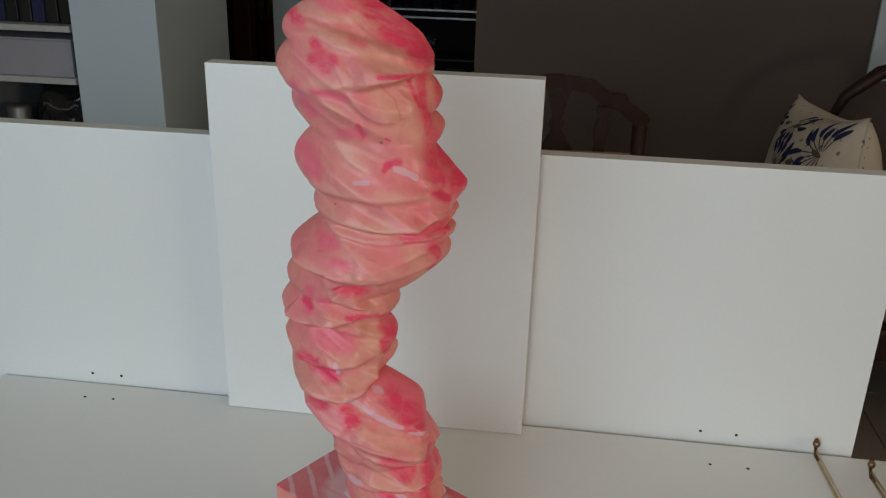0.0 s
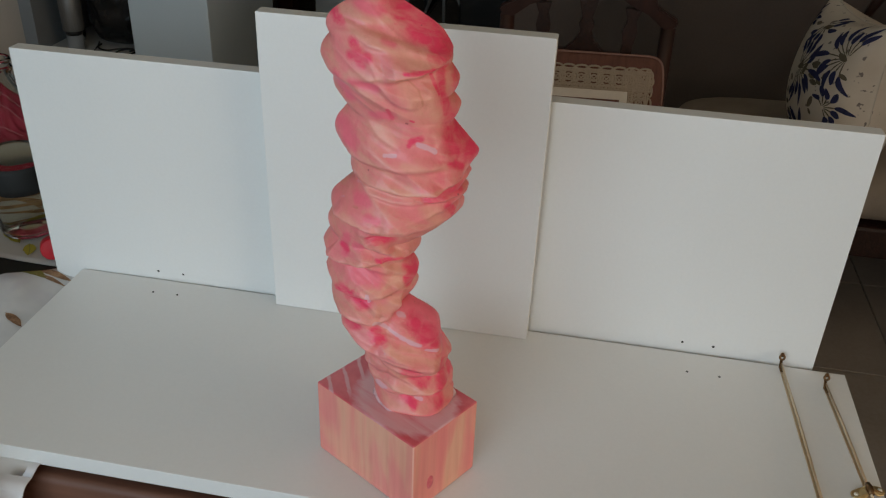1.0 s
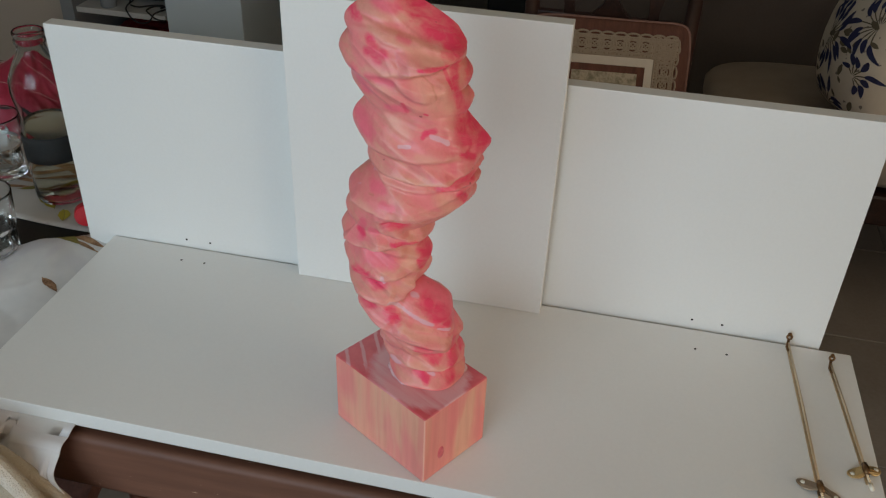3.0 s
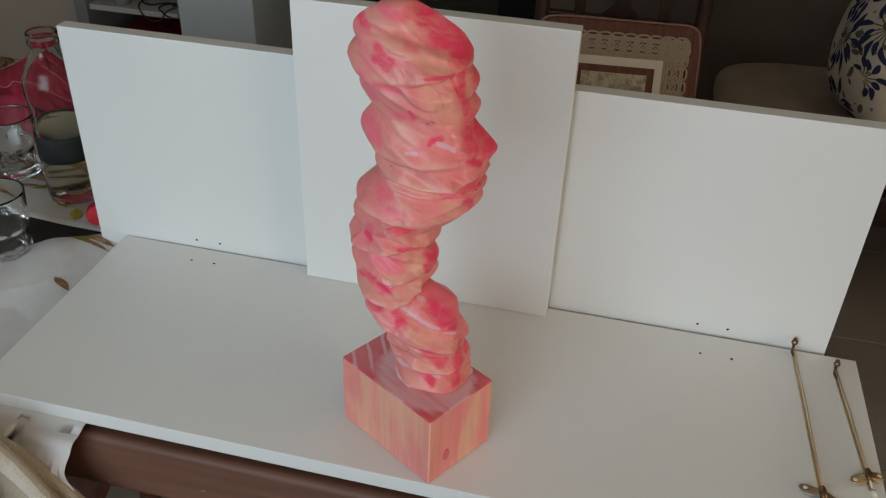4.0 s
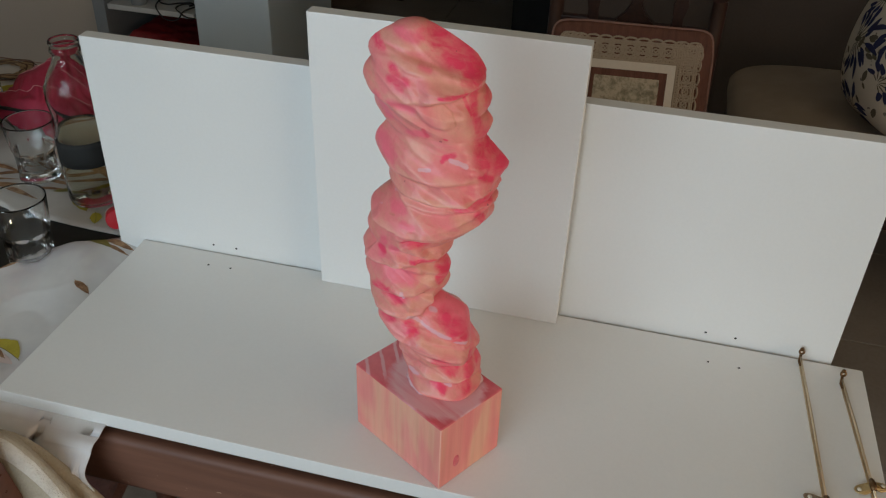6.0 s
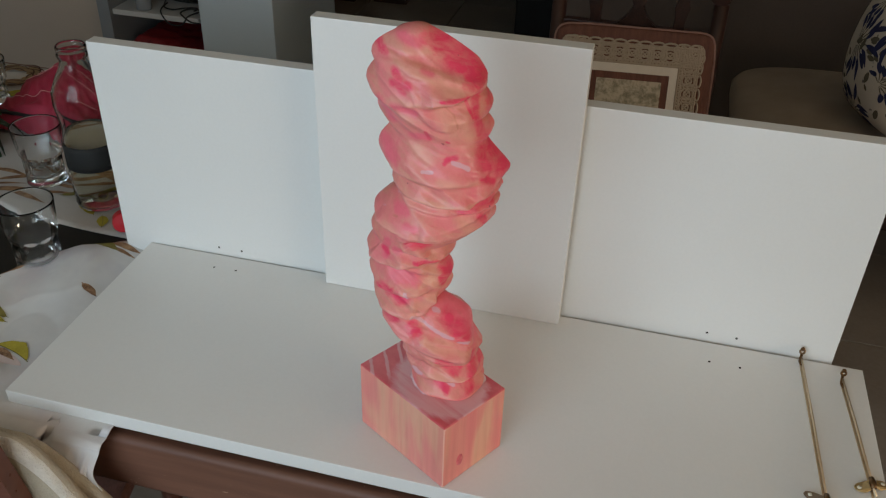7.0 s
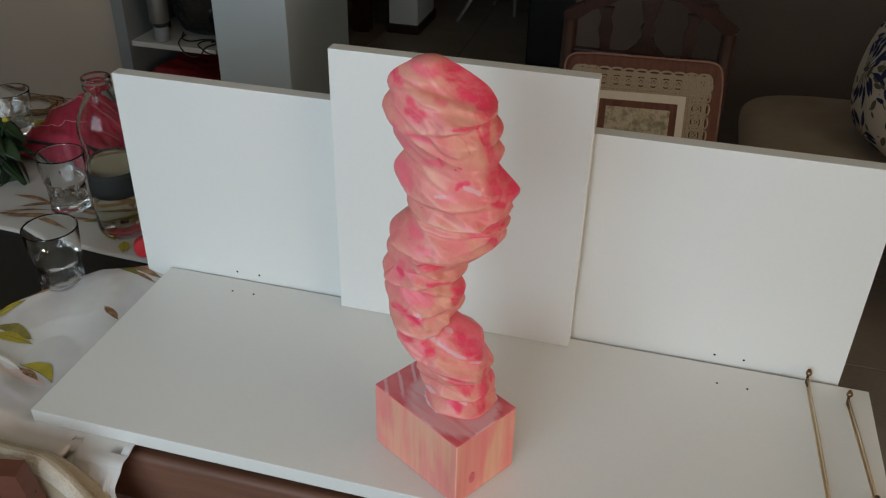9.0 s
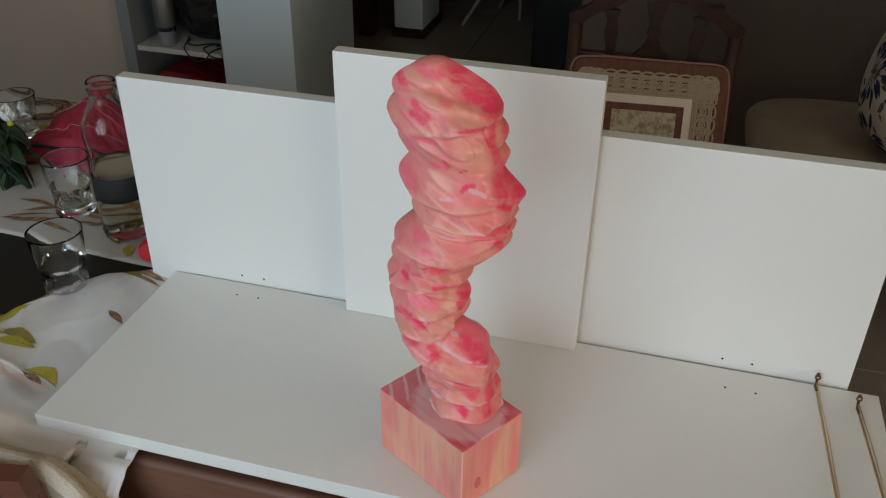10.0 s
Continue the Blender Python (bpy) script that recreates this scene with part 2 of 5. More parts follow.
    stage = mixed(m, value(m, "MULTIPLY", pins, 0.6), stage, (0.25, 0.05, 0.05))
    fine = noise_tex(m, 90, 5, 0.7, (1, 1, 0.6), 0.4)
    stage = mixed(m, 0.26, stage, ramp(m, fine, ((0.3, (0.66, 0.36, 0.32)), (0.6, (0.97, 0.9, 0.85)))), "MULTIPLY")
    # pale lilac patches mixed over the stain
    pale_patch = field("pale_patch", 0.64, 0.78, 0.9)
    stage = mixed(m, value(m, "MULTIPLY", pale_patch, 0.66), stage, (0.74, 0.47, 0.53))
    links(m, stage, b.inputs["Base Color"])
    b.inputs["Coat Weight"].default_value, b.inputs["Coat Roughness"].default_value = 0.20, 0.20
    bumped(m, b, fine, 0.22, 0.0010)
    return m


def stained_block():
    """Straight upright grain, tan and pink, under a thin varnish."""
    m, b = base("stained_block_wood", 0.4)
    grain = noise_tex(m, 26, 4, 0.65, (1, 1, 0.05), 0.25)
    wood = ramp(m, grain, ((0.30, (0.88, 0.24, 0.22)), (0.42, (0.88, 0.36, 0.27)), (0.55, (0.87, 0.45, 0.31)), (0.64, (0.89, 0.36, 0.28)), (0.76, (0.89, 0.25, 0.24))))
    stain = stretchv(m, noise_tex(m, 20, 3, 0.55, (1, 1, 0.30), 0.5, (4, 4, 1)), 0.46, 0.56)
    stage = mixed(m, value(m, "MULTIPLY", stain, 0.55), wood, (0.88, 0.20, 0.225))
    fine = noise_tex(m, 150, 4, 0.6, (1, 1, 0.06))
    stage = mixed(m, 0.25, stage, ramp(m, fine, ((0.35, (0.70, 0.48, 0.42)), (0.6, (1, 0.95, 0.9)))), "MULTIPLY")
    links(m, stage, b.inputs["Base Color"])
    b.inputs["Coat Weight"].default_value, b.inputs["Coat Roughness"].default_value = 0.2, 0.2
    bumped(m, b, fine, 0.15, 0.0006)
    return m


def tinted_cotton():
    """White cotton with very pale washes of lilac and rose printed into it."""
    m, b = base("white_printed_cotton", 0.88)
    ground = ramp(m, noise_tex(m, 9, 4, 0.6), ((0.35, (0.56, 0.545, 0.535)), (0.65, (0.68, 0.665, 0.65))))
    lilac = stretchv(m, noise_tex(m, 13, 3, 0.5, (1, 0.6, 1), 0.8, (3, 7, 1)), 0.48, 0.66)
    rose = stretchv(m, noise_tex(m, 11, 3, 0.5, (0.7, 1, 1), 1.0, (8, 2, 5)), 0.52, 0.68)
    stage = mixed(m, value(m, "MULTIPLY", lilac, 0.55), ground, (0.53, 0.495, 0.535))
    stage = mixed(m, value(m, "MULTIPLY", rose, 0.45), stage, (0.64, 0.53, 0.515))
    links(m, stage, b.inputs["Base Color"])
    bumped(m, b, noise_tex(m, 1100, 3), 0.35, 0.0006)
    return m


tablecloth_white = tinted_cotton()
column_wood = stained_column()
block_wood = stained_block()
pale_edge = surface("pale_wood_edge", (0.86, 0.36, 0.28), (0.92, 0.54, 0.43), 0.4, scale=40, fine=200, stretch=(1, 1, 0.2))
knot_red = surface("crimson_knot", (0.62, 0.07, 0.11), (0.80, 0.20, 0.22), 0.4, scale=200, fine=600)


def stained_top():
    """The top of the block: crimson stain, a wide smear of pale glue round the foot, brush arcs towards one end."""
    m, b = base("stained_block_top", 0.34)
    red = ramp(m, noise_tex(m, 34, 5, 0.6), ((0.3, (0.60, 0.06, 0.09)), (0.7, (0.80, 0.17, 0.19))))
    place = m.node_tree.nodes.new("ShaderNodeTexCoord")
    sep = m.node_tree.nodes.new("ShaderNodeSeparateXYZ")
    links(m, place.outputs["Object"], sep.inputs[0])

    def plain(operation, a, b):
        n = m.node_tree.nodes.new("ShaderNodeMath")
        n.operation = operation
        for k, v in enumerate((a, b)):
            if isinstance(v, (int, float)):
                n.inputs[k].default_value = v
            else:
                links(m, v, n.inputs[k])
        return n.outputs[0]

    x, y = sep.outputs[0], sep.outputs[1]
    ragged = noise_tex(m, 60, 5, 0.65, (0.5, 1.3, 1), 0.8)
    wob = plain("MULTIPLY", plain("SUBTRACT", ragged, 0.5), 0.034)
    ax, ay = plain("DIVIDE", plain("SUBTRACT", x, 0.015), 0.053), plain("DIVIDE", plain("SUBTRACT", y, -0.003), 0.042)
    out = plain("SQRT", plain("ADD", plain("MULTIPLY", ax, ax), plain("MULTIPLY", ay, ay)), 0)
    smear = stretchv(m, plain("ADD", plain("SUBTRACT", 1.0, out), plain("MULTIPLY", wob, 12.0)), -0.04, 0.14)
    brush = noise_tex(m, 70, 4, 0.6, (0.12, 1.0, 1), 0.5, (5, 1, 2))
    smear = value(m, "MULTIPLY", smear, stretchv(m, brush, 0.14, 0.46))
    band = plain("ADD", plain("ADD", plain("MULTIPLY", x, 0.55), plain("MULTIPLY", y, 0.84)), plain("MULTIPLY", wob, 0.16))
    arc = plain("SINE", plain("MULTIPLY", plain("ADD", band, 0.045), 6.2832 / 0.0155), 0)
    arcs = value(m, "MULTIPLY", stretchv(m, arc, 0.66, 0.92), stretchv(m, plain("ADD", plain("MULTIPLY", x, -1), wob), 0.020, 0.034))
    pale = value(m, "MAXIMUM", value(m, "MULTIPLY", smear, 0.90), value(m, "MULTIPLY", arcs, 0.75))
    links(m, mixed(m, pale, red, (0.80, 0.47, 0.49)), b.inputs["Base Color"])
    b.inputs["Coat Weight"].default_value, b.inputs["Coat Roughness"].default_value = 0.45, 0.12
    bumped(m, b, brush, 0.25, 0.002)
    return m


block_top_stain = stained_top()


def flower_cotton():
    """Cream cotton for the cushion, with faint small grey-brown sprigs."""
    m, b = base("cream_cotton", 0.9)
    sprig = stretchv(m, noise_tex(m, 55, 2, 0.5), 0.66, 0.70)
    ground = ramp(m, noise_tex(m, 9, 4), ((0.3, (0.58, 0.51, 0.42)), (0.7, (0.70, 0.63, 0.54))))
    links(m, mixed(m, sprig, ground, (0.22, 0.19, 0.17)), b.inputs["Base Color"])
    bumped(m, b, noise_tex(m, 700), 0.3, 0.0006)
    return m


cushion_cotton = flower_cotton()
olive_sprig = surface("olive_sprig_print", (0.10, 0.085, 0.055), (0.17, 0.14, 0.10), 0.9, scale=60, fine=400, bump=0.2)
navy_print = surface("navy_print", (0.012, 0.014, 0.05), (0.035, 0.04, 0.12), 0.9, scale=60, fine=400, bump=0.2)

# ---- building helpers ----


def part(name, bm, material, parent=None, label="", smooth=False, m=None):
    """Links a bmesh as one mesh object, under a thing or a part where one is given."""
    if smooth:
        for f in bm.faces:
            f.smooth = True
    me = bpy.data.meshes.new(name)
    bm.to_mesh(me)
    bm.free()
    for one in material if isinstance(material, (list, tuple)) else (material,):
        me.materials.append(one)
    ob = new(name, me)
    if m is not None:
        ob.matrix_world = m
    if parent is not None:
        ob.parent = parent
    if label:
        ob["label"] = label
    return ob


def thing(name, m, label, category, group="", kind=""):
    ob = new(name)
    ob.empty_display_size = 0.05
    ob.matrix_world = m
    return tagged(ob, label, category, group, kind)


def box(lo, hi, bevel=0.0, segments=2):
    bm = bmesh.new()
    bmesh.ops.create_cube(bm, size=1)
    lo, hi = Vector(lo), Vector(hi)
    for v in bm.verts:
        v.co = Vector([(a + b) / 2 + c * (b - a) for a, b, c in zip(lo, hi, v.co)])
    if bevel:
        bmesh.ops.bevel(bm, geom=bm.edges[:], offset=bevel, segments=segments, profile=0.6, affect="EDGES")
    return bm


def lathe(profile, segments=32, close=False):
    """Turns (radius, height) pairs round z; a radius of 0 closes an end."""
    bm = bmesh.new()
    rings = []
    for r, z in profile:
        if r < 1e-6:
            rings.append([bm.verts.new((0, 0, z))])
        else:
            rings.append([bm.verts.new((r * math.cos(2 * math.pi * i / segments), r * math.sin(2 * math.pi * i / segments), z)) for i in range(segments)])
    pairs = list(zip(rings, rings[1:])) + ([(rings[-1], rings[0])] if close else [])
    for a, b in pairs:
        for i in range(segments):
            j = (i + 1) % segments
            if len(a) == 1 and len(b) == 1:
                continue
            if len(a) == 1:
                bm.faces.new((a[0], b[j], b[i]))
            elif len(b) == 1:
                bm.faces.new((a[i], a[j], b[0]))
            else:
                bm.faces.new((a[i], a[j], b[j], b[i]))
    bmesh.ops.recalc_face_normals(bm, faces=bm.faces[:])
    return bm


def tube(points, radius, sides=8, flat=1.0):
    """A round bar along points; radius may be one number or one for each point."""
    bm = bmesh.new()
    points = [Vector(p) for p in points]
    rings, up = [], Vector((0, 0, 1))
    for i, p in enumerate(points):
        way = (points[min(i + 1, len(points) - 1)] - points[max(i - 1, 0)]).normalized()
        side = way.cross(up if abs(way.dot(up)) < 0.95 else Vector((0, 1, 0))).normalized()
        rise = side.cross(way)
        r = radius[i] if isinstance(radius, (list, tuple)) else radius
        rings.append([bm.verts.new(p + side * r * math.cos(2 * math.pi * k / sides) + rise * r * flat * math.sin(2 * math.pi * k / sides)) for k in range(sides)])
    for a, b in zip(rings, rings[1:]):
        for k in range(sides):
            bm.faces.new((a[k], a[(k + 1) % sides], b[(k + 1) % sides], b[k]))
    bm.faces.new(rings[0][::-1])
    bm.faces.new(rings[-1])
    bmesh.ops.recalc_face_normals(bm, faces=bm.faces[:])
    return bm


def sheet(nu, nv, place, thick=0.0, wrap=False):
    """A grid of nu by nv cells through place(u, v), u and v from 0 to 1, with thickness along its normals."""
    bm = bmesh.new()
    grid = [[bm.verts.new(place(i / nu, j / nv)) for j in range(nv + 1)] for i in range(nu + (0 if wrap else 1))]
    n = len(grid)
    for i in range(nu):
        for j in range(nv):
            bm.faces.new((grid[i][j], grid[(i + 1) % n][j], grid[(i + 1) % n][j + 1], grid[i][j + 1]))
    bm.normal_update()
    if thick:
        under = [[bm.verts.new(v.co - v.normal * thick) for v in row] for row in grid]
        for i in range(nu):
            k = (i + 1) % n
            for j in range(nv):
                bm.faces.new((under[i][j + 1], under[k][j + 1], under[k][j], under[i][j]))
            bm.faces.new((grid[k][0], grid[i][0], under[i][0], under[k][0]))
            bm.faces.new((grid[i][nv], grid[k][nv], under[k][nv], under[i][nv]))
        for j in range(nv if not wrap else 0):
            bm.faces.new((grid[0][j], grid[0][j + 1], under[0][j + 1], under[0][j]))
            bm.faces.new((grid[-1][j + 1], grid[-1][j], under[-1][j], under[-1][j + 1]))
        bmesh.ops.recalc_face_normals(bm, faces=bm.faces[:])
    return bm


def merged(*parts):
    bm = bmesh.new()
    for p in parts:
        me = bpy.data.meshes.new("scratch")
        p.to_mesh(me)
        p.free()
        bm.from_mesh(me)
        bpy.data.meshes.remove(me)
    return bm


def outline_plate(points, thick, bevel=0.0):
    """A flat plate with the given outline in x and z, thick along y."""
    bm = bmesh.new()
    face = bm.faces.new([bm.verts.new((x, 0, z)) for x, z in points])
    out = bmesh.ops.extrude_face_region(bm, geom=[face])
    for v in out["geom"]:
        if isinstance(v, bmesh.types.BMVert):
            v.co.y += thick
    bmesh.ops.recalc_face_normals(bm, faces=bm.faces[:])
    if bevel:
        bmesh.ops.bevel(bm, geom=[e for e in bm.edges if e.calc_face_angle(0) > 0.7], offset=bevel, segments=2, affect="EDGES")
    return bm


def ease(a, b, x):
    x = min(1.0, max(0.0, (x - a) / (b - a)))
    return x * x * (3 - 2 * x)


FLOOR, TABLE, CEILING = -0.772, -0.022, 1.85

# ---- the room ----


def structure(name, bm, material, label="", category=""):
    return tagged(part(name, bm, material), label, category, kind="structure")


structure("floor", box((-3.2, -3.0, FLOOR - 0.1), (2.5, 6.2, FLOOR - 0.004)), grout, "dark grout bed under the floor tiles", "floor")
structure("ceiling", box((-3.2, -3.0, CEILING), (2.5, 6.2, CEILING + 0.15)), ceiling_paint, "plain cream painted ceiling", "ceiling")
structure("wall_left", box((-2.75, -2.04, FLOOR), (-2.6, 1.7, CEILING)), wall_paint, "warm white painted side wall", "wall")
structure("wall_back", box((-2.75, 1.7, FLOOR), (-1.672, 1.85, CEILING)), wall_paint, "warm white painted wall behind the table", "wall")


def wall_with_window(name, length, opening, m, label):
    """A wall along x from 0 to length with one opening (x0, x1, z0, z1), from four pieces."""
    x0, x1, z0, z1 = opening
    bm = merged(box((0, 0, FLOOR), (x0, 0.14, CEILING)), box((x1, 0, FLOOR), (length, 0.14, CEILING)),
                box((x0, 0, FLOOR), (x1, 0.14, z0)), box((x0, 0, z1), (x1, 0.14, CEILING)))
    ob = structure(name, bm, wall_paint, label, "wall")
    ob.matrix_world = m
    return ob


def window_unit(name, width, height, m, label):
    win = tagged(new(name), label, "window", kind="structure")
    win.matrix_world = m
    t = 0.05
    part("window_frame", merged(box((0, 0, 0), (t, 0.06, height)), box((width - t, 0, 0), (width, 0.06, height)), box((t, 0, 0), (width - t, 0.06, t)),
         box((t, 0, height - t), (width - t, 0.06, height)), box((width / 2 - t / 2, 0, t), (width / 2 + t / 2, 0.06, height - t))), shelf_white, win)
    for a, b in ((t, width / 2 - t / 2), (width / 2 + t / 2, width - t)):
        pane = part("pane", box((a, 0.028, t), (b, 0.034, height - t)), glass_pane, win)
        pane.visible_shadow = False
    part("window_sill", box((-0.04, 0.06, -0.03), (width + 0.04, 0.2, 0)), shelf_white, win)


wall_with_window("wall_front", 5.2, (1.17, 2.93, 0.10, 1.16), pose(-2.6, -2.04, 0), "warm white wall with a wide window behind the camera")
window_unit("window_1", 1.76, 1.06, pose(-1.43, -2.04, 0.10), "white framed two-pane window letting in daylight")
# side wall and window are unseen; the window is added for the warm fill
wall_with_window("wall_right", 4.34, (0.6, 1.6, 0.1, 1.4), pose(2.3, -2.04, 0, 0, 0, 90) @ pose(0, -0.14, 0), "warm white side wall out of view with an added window")
window_unit("window_added", 1.0, 1.3, pose(2.44, -1.44, 0.1, 0, 0, 90), "white framed side window added out of view")
structure("wall_grey", box((-0.19, 2.3, FLOOR), (2.3, 2.45, CEILING)), wall_grey, "dark grey painted wall behind the chairs", "wall")
structure("wall_hall_left", box((-3.1, 2.42, FLOOR), (-2.95, 6.0, CEILING)), dimmed_paint, "dim hall side wall", "wall")
structure("wall_hall_back", box((-2.95, 5.9, FLOOR), (2.3, 6.05, CEILING)), dimmed_paint, "dim far wall of the hall", "wall")
structure("wall_hall_right", box((2.3, 2.45, FLOOR), (2.45, 6.05, CEILING)), dimmed_paint, "dim hall end wall", "wall")
structure("wall_hall_front", box((-2.95, 2.28, FLOOR), (-1.29, 2.42, CEILING)), dimmed_paint, "wall closing the hall behind the bookcase", "wall")
structure("pillar", box((-1.290, 1.65, FLOOR), (-1.030, 2.19, CEILING), 0.004), pillar_paint, "square white painted pillar beside the bookcase", "pillar")
structure("column_hall", box((-1.225, 3.25, FLOOR + 0.045), (-1.075, 3.55, CEILING), 0.006), pillar_paint, "white column standing in the dark hall", "column")
structure("baseboard_hall", box((-1.235, 3.24, FLOOR), (-1.065, 3.56, FLOOR + 0.045), 0.004), carved_wood, "dark wooden baseboard round the hall column", "baseboard")
structure("trim_doorway", box((-1.40, 3.20, FLOOR), (-1.32, 3.28, CEILING), 0.006), chair_wood, "red-brown wooden door post in the hall", "trim")
structure("trim_light", box((1.10, 2.285, -0.02), (1.33, 2.30, 1.5), 0.004), pillar_paint, "pale strip of trim on the grey wall", "trim")

# ---- the table ----


def build_table():
    t = thing("dining_table", pose(-0.42, 0.1, FLOOR), "red-brown wooden dining table with a black top", "table")
    inv = t.matrix_world.inverted()
    add = lambda name, bm, mat, label="", smooth=False: part(name, bm, mat, t, label, smooth, None)

    def local(bm):
        bm.transform(inv)
        return bm
    add("tabletop", local(box((-1.21, -0.262, TABLE - 0.025), (0.37, 0.478, TABLE), 0.002)), table_top_dark, "smooth black table top")
    prof = [(-0.268, 0), (-0.297, 0)] + [(-0.297 - 0.0075 * math.sin(radians(a)), -0.0075 + 0.0075 * math.cos(radians(a))) for a in range(10, 91, 16)] + [(-0.3046, -0.012), (-0.3044, -0.014), (-0.3043, -0.016), (-0.3041, -0.040), (-0.3039, -0.066), (-0.3037, -0.070), (-0.3025, -0.0725), (-0.299, -0.0745), (-0.268, -0.075)]

    def rail(x0, x1):
        bm = bmesh.new()
        n = 24
        rows = [[bm.verts.new((x0 + (x1 - x0) * i / n, y, TABLE - 0.0055 + z + 0.0006 * noise.noise((i * 0.7, y * 90, z * 90)))) for y, z in prof] for i in range(n + 1)]
        for a, b in zip(rows, rows[1:]):
            for k in range(len(prof)):
                bm.faces.new((a[k], b[k], b[(k + 1) % len(prof)], a[(k + 1) % len(prof)]))
        bm.faces.new(rows[0])
        bm.faces.new(rows[-1][::-1])
        bmesh.ops.recalc_face_normals(bm, faces=bm.faces[:])
        return bm
    add("front_rail", local(rail(-1.25, 0.41)), table_wood, "worn red-brown front rail with a rounded edge", True)
    add("back_rail", local(box((-1.25, 0.48, TABLE - 0.068), (0.41, 0.52, TABLE - 0.0005), 0.006)), table_wood)
    for x in (-1.25, 0.372):
        add("end_rail", local(box((x, -0.266, TABLE - 0.068), (x + 0.038, 0.478, TABLE - 0.0005), 0.006)), table_wood)
    for x in (-1.19, 0.33):
        for y in (-0.22, 0.42):
            leg = lathe([(0, FLOOR), (0.022, FLOOR), (0.026, FLOOR + 0.1), (0.032, -0.45), (0.027, -0.35), (0.036, -0.28), (0.036, TABLE - 0.068), (0, TABLE - 0.068)], 16)
            leg.transform(Matrix.Translation((x, y, 0)))
            add("leg", local(leg), table_wood, smooth=True)
    return t


build_table()

# ---- boards ----


def white_board(name, size, m, holes, label):
    """A melamine board with screw holes; size along x, y, z; holes as (x, z) on its upper or front face at y or z = 0."""
    sx, sy, sz = size
    t = thing(name, m, label, "board", "white boards")
    part("panel", box((-sx / 2, 0, 0), (sx / 2, sy, sz), 0.0009, 2), melamine, t)
    for x, z in holes:
        flat = sz < sy
        rim = lathe([(0, 0), (0.0013, 0), (0.0015, 0.0003), (0.0012, 0.0005), (0, 0.0003)], 12)
        rim.transform(pose(x, z, sz) if flat else pose(x, 0, z, 90))
        part("screw_hole", rim, hole_dark, t)
    return t


white_board("lying_white_board", (0.9, 0.298, 0.018), pose(0, -0.298, -0.018),
            [(-0.343, 0.270), (-0.313, 0.271), (0.280, 0.263), (0.314, 0.262)], "white melamine shelf board lying flat on the table")
white_board("upright_white_board", (0.906, 0.018, 0.296), pose(-0.035, 0.0042, -0.0205, 0, 0, 0.26),
            [(-0.315, 0.0305), (-0.283, 0.0305), (0.310, 0.0305), (0.344, 0.0295)], "long white melamine board standing on edge behind")
white_board("tall_white_board", (0.296, 0.018, 0.3455), pose(-0.045, -0.0185, 0.0004), [], "shorter white board standing upright on the lying board")


def lid_stay(m, length, bracket, tip, label, plate, reach=1.0):
    """A brass lid stay: rod along -y from a screwed eye, with a winged bracket on it."""
    t = thing("brass_lid_stay", m, label, "lid stay", "brass lid stays")
    part("rod", tube([(0, 0, 0.0045), (0.0006, -length * 0.4, 0.005), (0, -length, 0.0045)], 0.0012, 10), brass, t, smooth=True)
    part("rod_strip", box((-0.0022, -length * 0.98, 0.0004), (0.0004, -0.004, 0.0014), 0.0003), brass, t)
    eye = lathe([(0.0016, 0), (0.0032, 0.0005), (0.0037, 0.0015), (0.0032, 0.0025), (0.0016, 0.003)], 16, close=True)
    eye.transform(pose(0, 0.003, 0.0105, 65))
    hook = part("hook", merged(eye, tube([(0, 0.003, 0.008), (0, 0.001, 0.0045), (-0.002, -0.006, 0.003), (-0.001, -0.012, 0.0025)], 0.0016, 8)), brass_old, t, "tarnished screw eye and hook", True)
    screw = lathe([(0, 0.0), (0.002, 0.0002), (0.0024, 0.0008), (0.0016, 0.0016), (0, 0.0018)], 14)
    screw.transform(pose(0, 0.0035, 0.0135, 60))
    part("screw", screw, brass_old, hook, "", True)
    turn = pose(0, -bracket, 0, 0, 0, tip)
    wing = bmesh.new()
    outline = []
    for k in range(36):
        a = 2 * math.pi * k / 36
        r = 0.0050 + 0.0125 * abs(math.cos(a)) ** 1.6
        outline.append((r * math.cos(a), r * 0.72 * math.sin(a)))
    low = [wing.verts.new((x, y, 0.0004 + 0.0036 * math.exp(-(x / 0.004) ** 2))) for x, y in outline]
    high = [wing.verts.new((x * 0.95, y * 0.95, 0.0012 + 0.0042 * math.exp(-(x / 0.0045) ** 2))) for x, y in outline]
    wing.faces.new(low[::-1])
    wing.faces.new(high)
    for k in range(36):
        wing.faces.new((low[k], low[(k + 1) % 36], high[(k + 1) % 36], high[k]))
    wing.transform(turn)
    wing.transform(turn @ Matrix.Diagonal((reach, 1, 1, 1)) @ turn.inverted())
    br = part("bracket", wing, plate, t, "winged bracket plate")
    for x in (-0.0125 * reach, 0.0125 * reach):
        s = lathe([(0, 0), (0.0022, 0.0), (0.0020, 0.0009), (0, 0.0012)], 12)
        s.transform(turn @ pose(x, 0, 0.0012))
        part("screw", s, cream_tip, br, "", True)
    collar = tube([(0, -bracket + 0.006, 0.0058), (0, -bracket, 0.006), (0, -bracket - 0.007, 0.0058)], [0.0026, 0.0034, 0.0026], 12)
    part("collar", collar, brass_old, br, "", True)
    return t


one = lid_stay(pose(0.3815, -0.003, 0.0012, 0, 0, 2.2), 0.246, 0.213, -26, "brass lid stay with a dull brown winged bracket on the board", brass_brown, 1.22)
